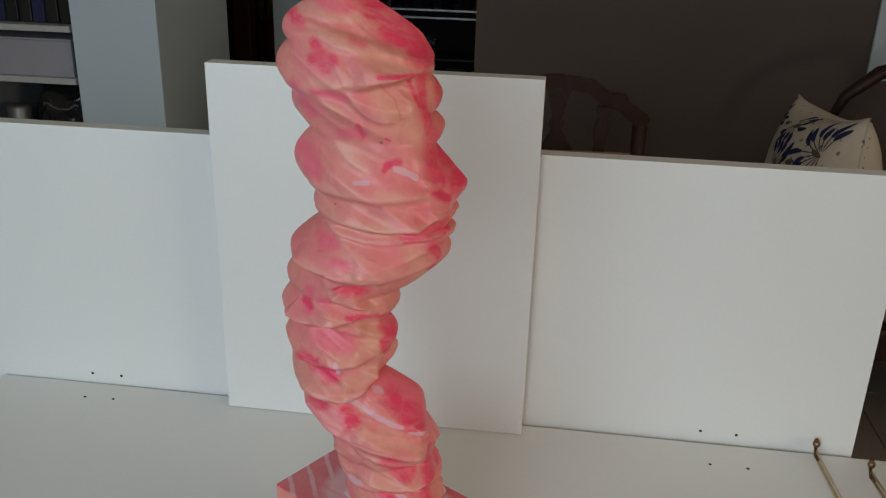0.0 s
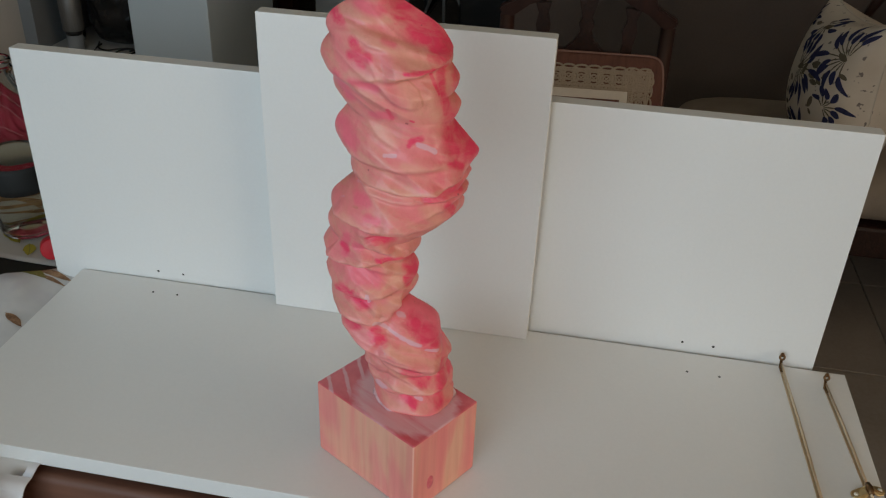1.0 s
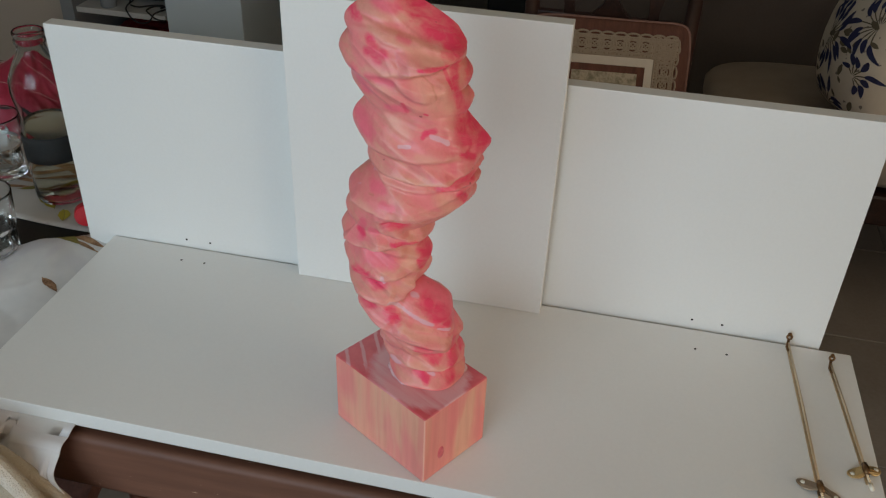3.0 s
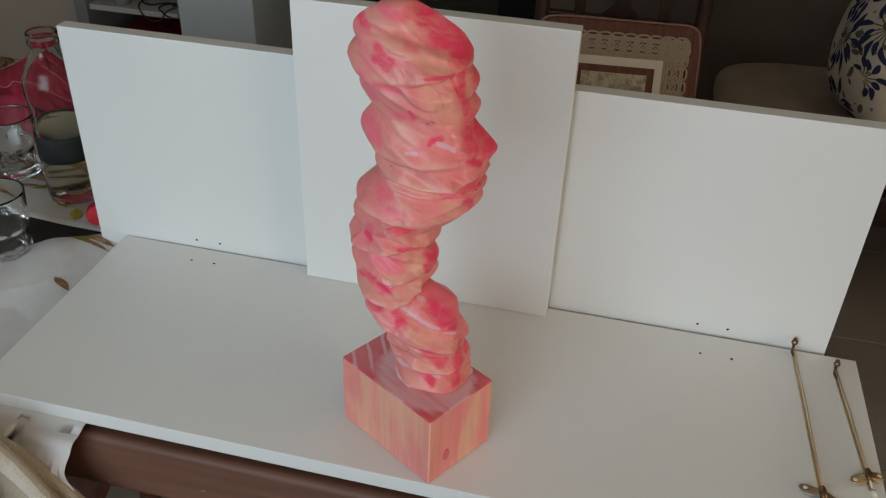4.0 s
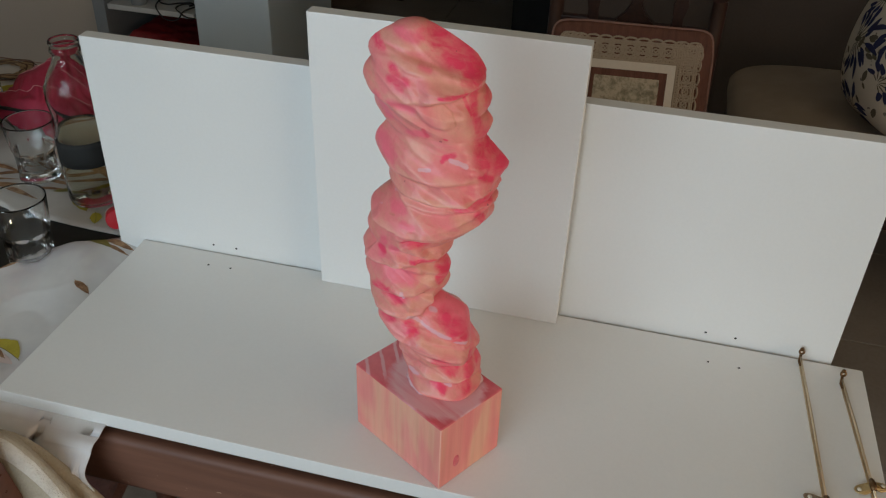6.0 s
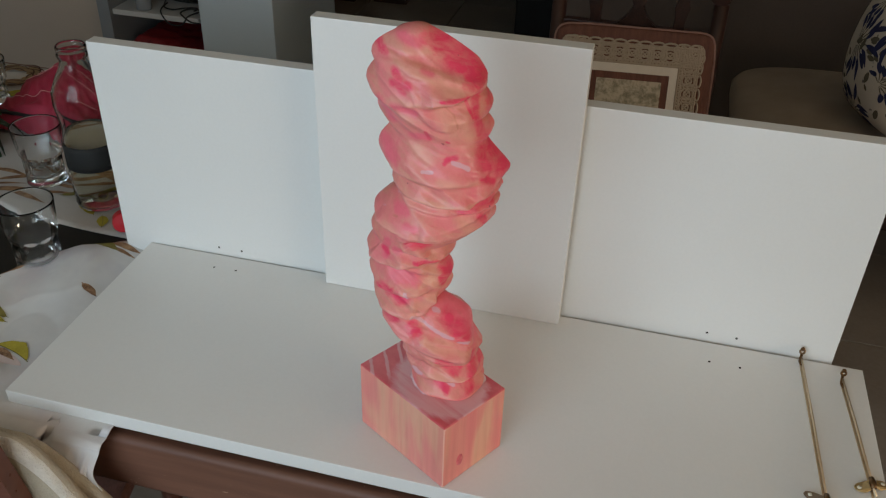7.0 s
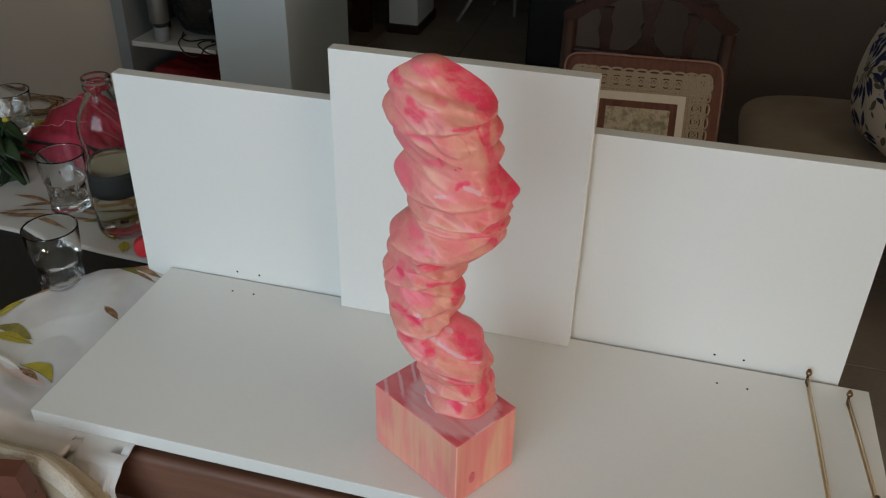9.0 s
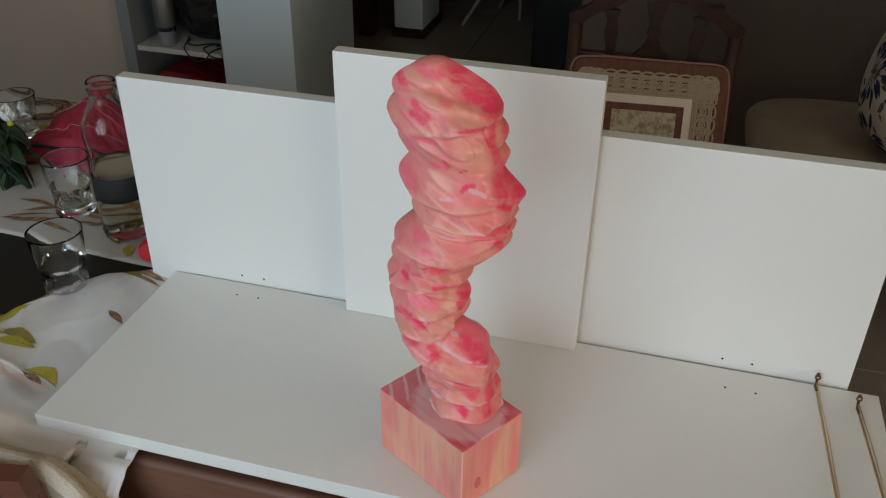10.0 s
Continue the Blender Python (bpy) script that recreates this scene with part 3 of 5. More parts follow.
two = lid_stay(pose(0.4235, -0.029, 0.0012, 0, 0, 4.2), 0.172, 0.153, 20, "shorter brass lid stay with a cream tip on the board", brass_dull)
tipbm = tube([(0, -0.1715, 0.005), (0, -0.179, 0.005)], [0.0022, 0.0019], 12)
part("tip", tipbm, cream_tip, two, "cream plastic rod tip", True)

# ---- the sculpture ----

# creases between the lobes: height and reach on one side, then on the other (mm)
CREASES = [
    (428, -33, 431, -8), (403, -49, 383, 36), (375, -47, 361, 39), (351, -37, 342, 39), (312, -34, 304, 51),
    (294, -32, 292, 46), (268, -48, 279, 43), (248, -53, 243, 14), (225, -52, 225, 9), (203, -52, 205, 13),
    (173, -45, 184, 3), (148, -36, 151, 32), (124, -22, 117, 41), (97, -14, 93, 42), (77, -12, 77, 43)]
# how far each lobe swells past its creases on the two sides (mm), how low its belly hangs on the second side, how strong it is in front
SWELLS = [(10, 16, 1.0, 0.4), (9, 6, 1.1, 0.7), (5, 6, 1.0, 0.3), (12, 12.5, 1.9, 0.6), (3, 6.5, 1.2, 0.8), (10, 9, 1.0, 0.4), (5, 18, 0.75, 0.6), (6, 7, 1.2, 0.7), (5, 5.5, 1.0, 0.6),
          (5, 7, 0.8, 0.9), (3, 13, 1.0, 0.2), (2, 7, 1.4, 1.6), (7, 8, 1.3, 2.0), (7, 8, 1.0, 2.6)]


# carved folds across the front, each a bent stroke: three points (across, up), height of its lip and breadth of its slope (mm)
FOLDS_HIGH = [
    (-11, 382, 10, 387, 33, 392, 5, 14), (-23, 404, 2, 400, 22, 393, 2, 10), (-47, 411, -14, 410, 12, 400, -2, 8), (-45, 419, -30, 418, -16, 416, 2, 8),
    (-56, 377, -34, 379, -12, 382, 1.0, 18), (-15, 379, -3, 365, 12, 362, 1.5, 10), (-35, 319, -3, 316, 36, 317, 3, 14),
    (-27, 302, 5, 296, 29, 298, 3.5, 12)]
FOLDS_MIDDLE = [
    (5, 296, 29, 298, 49, 304, 2, 9), (16, 288, 32, 288, 47, 287, 2.5, 9), (-29, 297, -8, 289, 17, 287, 1.8, 10), (-48, 273, -32, 268, -13, 266, 4, 14),
    (-21, 266, 14, 265, 42, 274, 4.5, 18), (-26, 258, -16, 261, -4, 262, 2, 7), (-27, 252, -19, 246, -4, 241, 2.5, 8), (-55, 233, -41, 230, -16, 234, 3.5, 12),
    (-21, 235, -5, 234, 11, 235, 3, 9)]
FOLDS_LOW = [
    (-52, 205, -29, 201, -5, 203, 4, 14), (-35, 232, -20, 226, -7, 220, 2, 9), (-46, 178, -29, 175, -16, 173, 4, 13), (-17, 173, -7, 181, 1, 193, 3, 10),
    (-44, 171, -29, 156, -15, 148, 4, 16), (-18, 148, 6, 139, 33, 132, 5.5, 20), (-12, 138, 9, 129, 37, 128, 3, 12), (-10, 113, 16, 108, 42, 110, 5, 14),
    (-7, 171, 12, 156, 33, 141, 1.5, 14), (-25, 134, -19, 120, -10, 114, 2.5, 10)]
# strokes of stain and pale lilac on the front: from (across, up) to (across, up), half breadth (mm)
CRIMSON_HIGH = [
    (-5, 427, 13, 412, 8), (2, 428, 22, 412, 5), (22, 412, 36, 394, 4), (-45, 418, -44, 416, 4), (13, 412, 27, 398, 11), (13, 409, 25, 398, 6), (-33, 404, -30, 396, 4), (25, 398, 29, 394, 6), (-30, 396, -27, 392, 4),
    (-34, 396, -23, 395, 4), (1, 388, 17, 388, 1.3), (17, 388, 34, 385, 1.3), (20, 386, 27, 368, 1.3), (28, 384, 30, 367, 3.5), (39, 379, 42, 364, 3), (30, 367, 34, 352, 3.5)]
CRIMSON_MIDDLE = [
    (-9, 359, -6, 352, 1.6), (7, 351, 9, 350, 1), (37, 345, 45, 332, 6), (8, 335, 14, 337, 2.6), (35, 334, 39, 320, 6), (43, 334, 56, 315, 8), (6, 332, 8, 334, 1.8),
    (35, 316, 45, 310, 3.5), (30, 293, 43, 293, 5), (21, 290, 30, 293, 5), (35, 281, 39, 256, 3), (-21, 256, -6, 255, 4.5), (-42, 243, -39, 241, 3), (-17, 236, -4, 235, 2)]
CRIMSON_LOW = [
    (-4, 235, 8, 229, 2), (8, 223, 12, 211, 6), (6, 213, 8, 204, 3.5), (-39, 203, -28, 192, 7), (-35, 170, -32, 168, 4.5), (8, 170, 12, 166, 6), (-18, 163, -14, 159, 5.5),
    (19, 158, 23, 152, 8), (8, 132, 20, 118, 6), (35, 128, 33, 112, 5), (44, 114, 45, 110, 4), (34, 101, 37, 87, 4.5), (6, 95, 14, 89, 4.5)]
PINK_WASH = [
    (-28, 426, -16, 422, 5), (-12, 406, -6, 404, 2.5), (-32, 378, -18, 375, 4), (-44, 378, -37, 363, 5), (-20, 353, -7, 354, 4), (-39, 339, -36, 328, 7), (-30, 285, -23, 285, 4.5),
    (-22, 275, -16, 274, 3.5), (-41, 252, -40, 238, 3.5), (-33, 246, -28, 246, 3.5), (-33, 220, -19, 218, 9), (11, 178, 29, 162, 14), (29, 162, 34, 150, 14)]
BARE_HIGH = [
    (-44, 422, -34, 422, 3.5), (-34, 422, -24, 418, 3.5), (-24, 418, -9, 417, 3.5), (-37, 412, -14, 404, 3), (-14, 404, 2, 396, 3), (0, 398, 6, 393, 4), (6, 393, 20, 390, 4),
    (20, 390, 35, 386, 4), (-33, 383, -14, 382, 4), (0, 378, 12, 361, 7), (19, 365, 26, 351, 6), (-16, 342, -7, 334, 6), (44, 328, 51, 315, 1.5), (-26, 322, -16, 316, 2.5),
    (3, 319, 17, 315, 3.5), (-16, 316, -6, 309, 2.5)]
BARE_LOW = [
    (17, 315, 32, 314, 3.5), (17, 298, 33, 298, 1.8), (3, 296, 17, 298, 1.8), (21, 280, 33, 250, 7), (-36, 272, -27, 266, 4), (-3, 240, 0, 208, 5), (-11, 186, -2, 193, 6),
    (-25, 185, -11, 186, 6), (-17, 159, 5, 146, 3), (2, 153, 30, 142, 3), (5, 146, 30, 135, 3), (-3, 111, 20, 110, 3.5), (20, 110, 43, 101, 3.5), (-11, 89, 1, 86, 4),
    (1, 86, 18, 85, 4)]
BROWN_GRAIN = [
    (-39, 416, -25, 412, 2), (-25, 412, -4, 406, 2), (-4, 406, 14, 397, 2), (14, 397, 21, 392, 2), (2, 384, 12, 374, 1), (-9, 383, 2, 384, 1), (12, 374, 15, 362, 1),
    (-33, 280, -30, 280, 1)]
PALE_PATCHES = [
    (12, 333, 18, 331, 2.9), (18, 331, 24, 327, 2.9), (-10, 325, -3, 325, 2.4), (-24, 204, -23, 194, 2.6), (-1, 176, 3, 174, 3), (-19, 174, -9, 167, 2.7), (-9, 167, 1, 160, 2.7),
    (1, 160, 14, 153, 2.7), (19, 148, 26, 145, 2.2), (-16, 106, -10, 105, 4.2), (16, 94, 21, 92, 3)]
FAINT_PATCHES = [
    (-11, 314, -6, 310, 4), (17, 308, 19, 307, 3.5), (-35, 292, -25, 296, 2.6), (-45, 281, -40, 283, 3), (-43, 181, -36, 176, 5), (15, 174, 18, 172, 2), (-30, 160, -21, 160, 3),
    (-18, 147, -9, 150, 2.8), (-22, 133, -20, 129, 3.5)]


def carved_column():
    """A stack of tilted lobes round a wandering axis, with carved folds whose lips are undercut."""
    around, steps = 260, 26
    rows = []
    th = np.arange(around) * (2 * math.pi / around)
    c, s = np.cos(th), np.sin(th)
    w, side = 0.5 + 0.5 * c, np.abs(s)
    for lobe, (top, low, (sl, sr, skew, front)) in enumerate(zip(CREASES, CREASES[1:], SWELLS)):
        last = lobe == len(SWELLS) - 1
        fade = np.array([0.5 + 0.5 * noise.noise((a * 1.3 + lobe * 0.7, b * 1.3, lobe * 1.9)) for a, b in zip(c, s)])
        behind = np.where(s < 0, 0.08 if lobe < 4 else (0.36 if lobe < 11 else 0.75), 1.0)
        strength = np.where(s < 0, (1 - side) ** (1.9 if lobe < 4 else 1.2), 1 - side) + side * behind * front * (0.35 + 0.85 * fade) * ((0.25 + 1.1 * w) if lobe < 4 else 1)
        crisp = 0.35 * w if lobe in (0, 6) else (0.35 * w if lobe in (3, 5) else 0.2 + 0 * w)
        for k in range(steps + (1 if last else 0)):
            f = k / steps
            deep = 0.84 + 0.04 * ease(10, 12, lobe + f)
            zl, ul, zr, ur = (a + (b - a) * f for a, b in zip(top, low))
            fw = f ** (1 + (skew - 1) * w + (1.6 if lobe > 9 else 1.1) * side)
            lip = np.maximum(0.0, np.sin(math.pi * fw)) ** (0.85 - 0.25 * w)
            lip = lip * (1 - crisp) + (1 - np.abs(2 * fw - 1)) * crisp
            swell = (sl * (1 - w) + sr * w) * strength * lip
            half = (ur - ul) / 2
            depth = half * deep + 1.0
            u = (ul + ur) / 2 + (half + swell) * c
            v = (depth + swell) * s
            z = zl + (zr - zl) * w + 2.4 * np.sin(th * 2 + (lobe + f) * 1.3) * side * ease(0, 1, lobe + f) * ease(14, 13, lobe + f)
            ease_end = 1.0 if 0 < lobe < 13 else (f if lobe == 0 else 1 - f)
            rows.append(np.stack([u, v, z, np.full(around, ease_end), th], 1))
    grid = np.concatenate(rows)
    u, v, z, ease_end, th = grid.T
    c, s = np.cos(th), np.sin(th)
    side = np.abs(s)
    rise, worn = np.zeros(len(u)), np.zeros(len(u))
    for i in range(len(u)):
        n1 = noise.noise((th[i] * 0.42, (z[i] + 30 * c[i]) * 0.052, 0.25 * s[i] + 3))
        n2 = noise.noise((th[i] * 1.1 + 4, (z[i] + 22 * c[i]) * 0.10, 0.6 * s[i] + 2))
        n3 = noise.noise((u[i] * 0.09, v[i] * 0.09, z[i] * 0.09))
        rise[i] = (0.22 - abs(n1)) * (5.5 if s[i] < 0 else 8) * (0.25 + 0.75 * side[i]) + (0.2 - abs(n2)) * 2.0 * (0.2 + 0.8 * side[i]) + n3 * 0.5
        worn[i] = max(0.0, 1 - abs(n1) * 10) * 0.5 + max(0.0, 1 - abs(n2) * 9) * 0.35
    near = np.where(s < 0.25)[0]
    facing = np.clip((0.25 - s[near]) * 2.2, 0, 1)
    un, zn = u[near], z[near]
    t = np.linspace(0, 1, 70)
    for x0, z0, x1, z1, x2, z2, amp, wide in FOLDS_HIGH + FOLDS_MIDDLE + FOLDS_LOW:
        amp *= 1.75 if z1 < 150 else 1.65
        cx, cz = 2 * x1 - (x0 + x2) / 2, 2 * z1 - (z0 + z2) / 2
        px = (1 - t) ** 2 * x0 + 2 * t * (1 - t) * cx + t * t * x2
        pz = (1 - t) ** 2 * z0 + 2 * t * (1 - t) * cz + t * t * z2
        gap = (un[:, None] - px) ** 2 + (zn[:, None] - pz) ** 2
        best = gap.argmin(1)
        d = np.sqrt(gap[np.arange(len(un)), best])
        tx, tz = np.gradient(px), np.gradient(pz)
        up = np.where(np.abs(tx) > 0.4 * np.abs(tz), np.sign(tx), -np.sign(tz))
        sign = np.sign((-tz[best] * (un - px[best]) + tx[best] * (zn - pz[best])) * up[best])
        taper = np.clip(np.sin(math.pi * (0.06 + 0.88 * t[best])) * 1.6, 0, 1)
        above = np.exp(-(d / wide) ** 1.3)
        below = 1.22 * np.exp(-(d / (0.24 * wide)) ** 2) - 0.22 * np.exp(-(d / (0.6 * wide)) ** 2)
        rise[near] += amp * taper * facing * np.where(sign >= 0, above, below)
        worn[near] += np.clip(amp * 0.28, 0, 1) * taper * facing * np.where(sign >= 0, np.exp(-((d - 1.5) / 2.6) ** 2), np.exp(-(d / 1.6) ** 2))

    cells = rise.reshape(-1, around)
    # ridges that stand proud of their surroundings are rubbed back to bare wood
    soft = cells.copy()
    for _ in range(6):
        soft = (np.roll(soft, 1, 1) + 2 * soft + np.roll(soft, -1, 1)) / 4
        soft[1:-1] = (soft[:-2] + 2 * soft[1:-1] + soft[2:]) / 4
    worn = 0.35 * worn + np.clip((cells - soft).ravel() / 0.40 - 0.15, 0, 1)

    def strokes(table):
        """How near each point lies to a stroke: 1.3 on its line, 0 well outside it."""
        field = np.zeros(len(u))
        for x0, z0, x1, z1, broad in table:
            dx, dz = x1 - x0, z1 - z0
            along = np.clip(((un - x0) * dx + (zn - z0) * dz) / max(1e-6, dx * dx + dz * dz), 0, 1)
            r = np.hypot(un - x0 - along * dx, zn - z0 - along * dz) / broad
            field[near] = np.maximum(field[near], np.clip(1.3 - 0.8 * r, 0, 1.3) * np.clip((0.15 - s[near]) * 8, 0, 1))
        return field

    fields = {"worn": np.minimum(1.0, worn), "crimson": strokes(CRIMSON_HIGH + CRIMSON_MIDDLE + CRIMSON_LOW), "wash": strokes(PINK_WASH),
              "bare": strokes(BARE_HIGH + BARE_LOW), "brown": strokes(BROWN_GRAIN), "pale_patch": np.maximum(strokes(PALE_PATCHES), 0.62 * strokes(FAINT_PATCHES))}
    co = np.stack([u + c * rise * ease_end, v + s * rise * ease_end, z], 1) / 1000
    bm = bmesh.new()
    layers = [(bm.verts.layers.float.new(n), values) for n, values in fields.items()]
    verts = []
    for i in range(len(u)):
        vert = bm.verts.new(co[i])
        for layer, values in layers:
            vert[layer] = values[i]
        verts.append(vert)
    rings = [verts[i:i + around] for i in range(0, len(verts), around)]
    for a, b in zip(rings, rings[1:]):
        for i in range(around):
            j = (i + 1) % around
            bm.faces.new((a[i], b[i], b[j], a[j]))
    peak = bm.verts.new(Vector((-20, 0, 432.5)) / 1000)
    mid = [bm.verts.new(v.co.lerp(peak.co, 0.5) + Vector((0, 0, 0.0006))) for v in rings[0]]
    for i in range(around):
        j = (i + 1) % around
        bm.faces.new((rings[0][i], rings[0][j], mid[j], mid[i]))
        bm.faces.new((mid[i], mid[j], peak))
    bm.faces.new(rings[-1])
    bmesh.ops.recalc_face_normals(bm, faces=bm.faces[:])
    return bm


def build_sculpture():
    t = thing("wooden_sculpture", pose(0.003, -0.232, 0.0004), "carved twisting wooden sculpture, stained pink and red, on a block", "sculpture")
    col = carved_column()
    col.transform(pose(0, 0, 0, 0, 0, 13.9))
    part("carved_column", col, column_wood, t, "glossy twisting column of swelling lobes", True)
    block = box((-0.0605, -0.041, 0), (0.0605, 0.041, 0.079), 0.0022, 3)
    for f in block.faces:
        if f.normal.z > 0.25:
            f.material_index = 1
        # upright bevels take a paler wood than the faces
        elif abs(f.normal.z) < 0.2 and 0.2 < abs(f.normal.x) < 0.98:
            f.material_index = 2
    body = part("base_block", block, (block_wood, block_top_stain, pale_edge), t, "rectangular stained wooden base block")
    body.matrix_basis = pose(0, 0, 0, 0, 0, -31.5)
    knot = lathe([(0, 0.0004), (0.0028, 0.0005), (0.0046, 0.0003), (0.0052, -0.0004)], 20)
    knot.transform(pose(0, 0, 0, 0, 0, -31.5) @ pose(0.0606, -0.019, 0.024, 0, 90) @ Matrix.Diagonal((1.5, 0.85, 1, 1)))
    part("knot", knot, knot_red, t, "crimson stained knot", True)
    foot = lathe([(0.98, 0), (1.17, 0.0003), (1.13, 0.0020), (1.03, 0.0040), (0.97, 0.0036)], 64, close=True)
    for v in foot.verts:
        wob = 1 + 0.09 * noise.noise(v.co * 3)
        v.co = Vector((v.co.x * 0.0305 * wob, v.co.y * 0.0282 * wob, 0.0792 + v.co.z))
    foot.transform(pose(0, 0, 0, 0, 0, 13.9) @ Matrix.Translation((0.0155, 0, 0)))
    part("glue_ring", foot, glue_film, t, "pale dried glue round the foot", True)
    return t


build_sculpture()

# ---- tablecloths ----


def cloth_edge(x):
    """How far back the near tablecloth reaches at x."""
    if x > -0.477:
        return 0.030
    if x > -0.535:
        return 0.030 - 0.034 * ((-0.477 - x) / 0.058) ** 1.2
    if x > -0.61:
        return -0.004 - 0.112 * ((-0.535 - x) / 0.075) ** 1.25
    return max(-0.29, -0.116 - (-0.61 - x) * 2.6)


def cloth_height(x, y):
    """Relief of the near tablecloth over the table, flat beneath the lying board."""
    free = ease(-0.452, -0.50, x) if x > -0.50 else 1.0
    back = max(0.0, cloth_edge(x) - y)
    hump = 0.013 * ease(0.0, 0.022, back) * (1 - 0.6 * ease(0.05, 0.16, back))
    wave = 0.006 * math.sin(30 * x + 26 * y) * ease(0, 0.06, back) + 0.010 * noise.noise((x * 13, y * 9, 2)) + 0.004 * ease(0.012, 0.0, abs(y + 0.222 + 0.12 * (x + 0.55))) * ease(-0.50, -0.54, x) + 0.002 * noise.noise((x * 40, y * 22, 6))
    wave += 0.016 * (0.20 - abs(noise.noise((x * 9 + y * 7, (y - x) * 5, 3)))) * ease(0.0, 0.05, back)
    return TABLE + 0.0022 + free * max(0.0, hump + wave * 0.8)


def near_cloth(u, v):
    x = -0.323 - 0.757 * (1 - u) ** 1.8
    y0, y1 = cloth_edge(x), -0.306
    hem = 0.054 + 0.09 * ease(-0.325, -0.40, x)
    run = y0 - y1
    s = run * v / 0.55 if v < 0.55 else run + (0.012 + hem) * (v - 0.55) / 0.45
    if s < run:
        y = y0 - s
        return Vector((x, y, cloth_height(x, y) + 0.003 * ease(0.03, 0.0, run - s)))
    s -= run
    drop = max(0.0, s - 0.012)
    deep = ease(0.0, 0.02, drop)
    gauss = lambda at, wide: math.exp(-((x - at) / wide) ** 2)
    # a pinched crease with a narrow roll beside it, a full drape, and a stitched hem along the free edge
    bulge = 0.013 * gauss(-0.358, 0.020) * ease(0.0, 0.05, drop) + 0.010 * gauss(-0.402 - 0.8 * drop, 0.0065) * deep + 0.011 * ease(-0.3895 - 0.85 * drop, -0.3880 - 0.85 * drop, x) * deep + 0.006 * ease(-0.4115 - 0.8 * drop, -0.4100 - 0.8 * drop, x) * ease(-0.3895 - 0.85 * drop, -0.3915 - 0.85 * drop, x) * deep + 0.014 * gauss(-0.445 - 0.6 * drop, 0.020) * deep
    bulge -= 0.022 * gauss(-0.388 - 0.85 * drop, 0.0050) * ease(0.07, 0.02, drop)
    bulge += (0.0035 * ease(-0.3420, -0.3400, x) - 0.0012 * gauss(-0.3430, 0.0016) + 0.0026 * gauss(-0.3375, 0.0014) - 0.0026 * gauss(-0.331, 0.0012)) * ease(0.004, 0.03, drop)
    ridge = abs(noise.noise(((x + 0.55 * drop) * 30, 2, (drop - 0.3 * x) * 14)))
    crinkle = abs(noise.noise(((x - 0.7 * drop) * 85, 7, (drop + 0.2 * x) * 60)))
    crease = max(0.0, 1 - abs(noise.noise(((x + 0.9 * drop) * 24 + 3, 5, (drop - 0.5 * x) * 20))) * 9)
    bulge += (0.016 * (0.22 - ridge) + 0.0060 * (0.2 - crinkle) - 0.0045 * crease) * deep * ease(-0.345, -0.352, x)
    out = 0.014 * ease(0, 0.012, s)
    tuck = (-0.003 * math.sin(math.pi * min(1, drop / 0.04)) + 0.013 * ease(0.02, 0.075, drop)) * ease(-0.345, -0.325, x)
    return Vector((x + tuck, -0.3135 - out - max(-0.009, bulge), cloth_height(x, y1) - 0.001 - drop - 0.004 * ease(0.006, 0.012, s)))


near = part("near_tablecloth", sheet(420, 200, near_cloth, 0.0012), tablecloth_white, smooth=True)
tagged(near, "rumpled white cotton tablecloth hanging over the table edge", "tablecloth")
tagged(near, group="tablecloths")


def far_cloth(u, v):
    x = -1.255 + 1.63 * u
    front = 0.044 - 0.068 * ease(-0.77, -0.53, x) * 0.27
    y = front + (0.505 - front) * v
    z = TABLE + 0.0018 + 0.0012 * (noise.noise((x * 9, y * 9, 5)) + 0.6) * ease(-0.47, -0.56, x)
    return Vector((x, y, z))


far = part("far_tablecloth", sheet(110, 40, far_cloth, 0.0012), far_cotton, smooth=True)
tagged(far, "flat white printed tablecloth with a straight hem", "tablecloth", "tablecloths")


def printed(name, cloth, centre, length, width, angle, material, veins=True, lean=0.0):
    """A leaf printed on a cloth, following its surface."""
    top = cloth_height if cloth is near else lambda x, y: TABLE + 0.0018 + 0.0012 * (noise.noise((x * 9, y * 9, 5)) + 0.6) * ease(-0.47, -0.56, x)
    ca, sa = math.cos(radians(angle)), math.sin(radians(angle))
    lift = {print_pink: 0.0017, print_green: 0.0018, leaf_olive: 0.0020, leaf_yellow: 0.0023}.get(material, 0.0018)

    def place(u, v):
        a = (u - 0.5) * length
        half = width / 2 * max(0.0, math.sin(math.pi * min(1, u ** 0.8))) ** 0.8 * (1 + 0.22 * noise.noise((u * 5 + centre[0] * 90, centre[1] * 70, v * 2)))
        b = (v - 0.5 + lean) * 2 * half + 0.06 * length * math.sin(3 * u)
        x, y = centre[0] + a * ca - b * sa, centre[1] + a * sa + b * ca
        return Vector((x, y, top(x, y) + lift))
    part(name, sheet(14, 6, place), material, cloth, smooth=True)
    if veins:
        def line(u, v):
            a = (u - 0.5) * length * 1.1
            b = 0.06 * length * math.sin(3 * u) + (v - 0.5) * 0.0009
            x, y = centre[0] + a * ca - b * sa, centre[1] + a * sa + b * ca
            return Vector((x, y, top(x, y) + lift + 0.0002))
        part("printed_stem", sheet(12, 1, line), leaf_olive if material is not print_brown else print_brown, cloth)


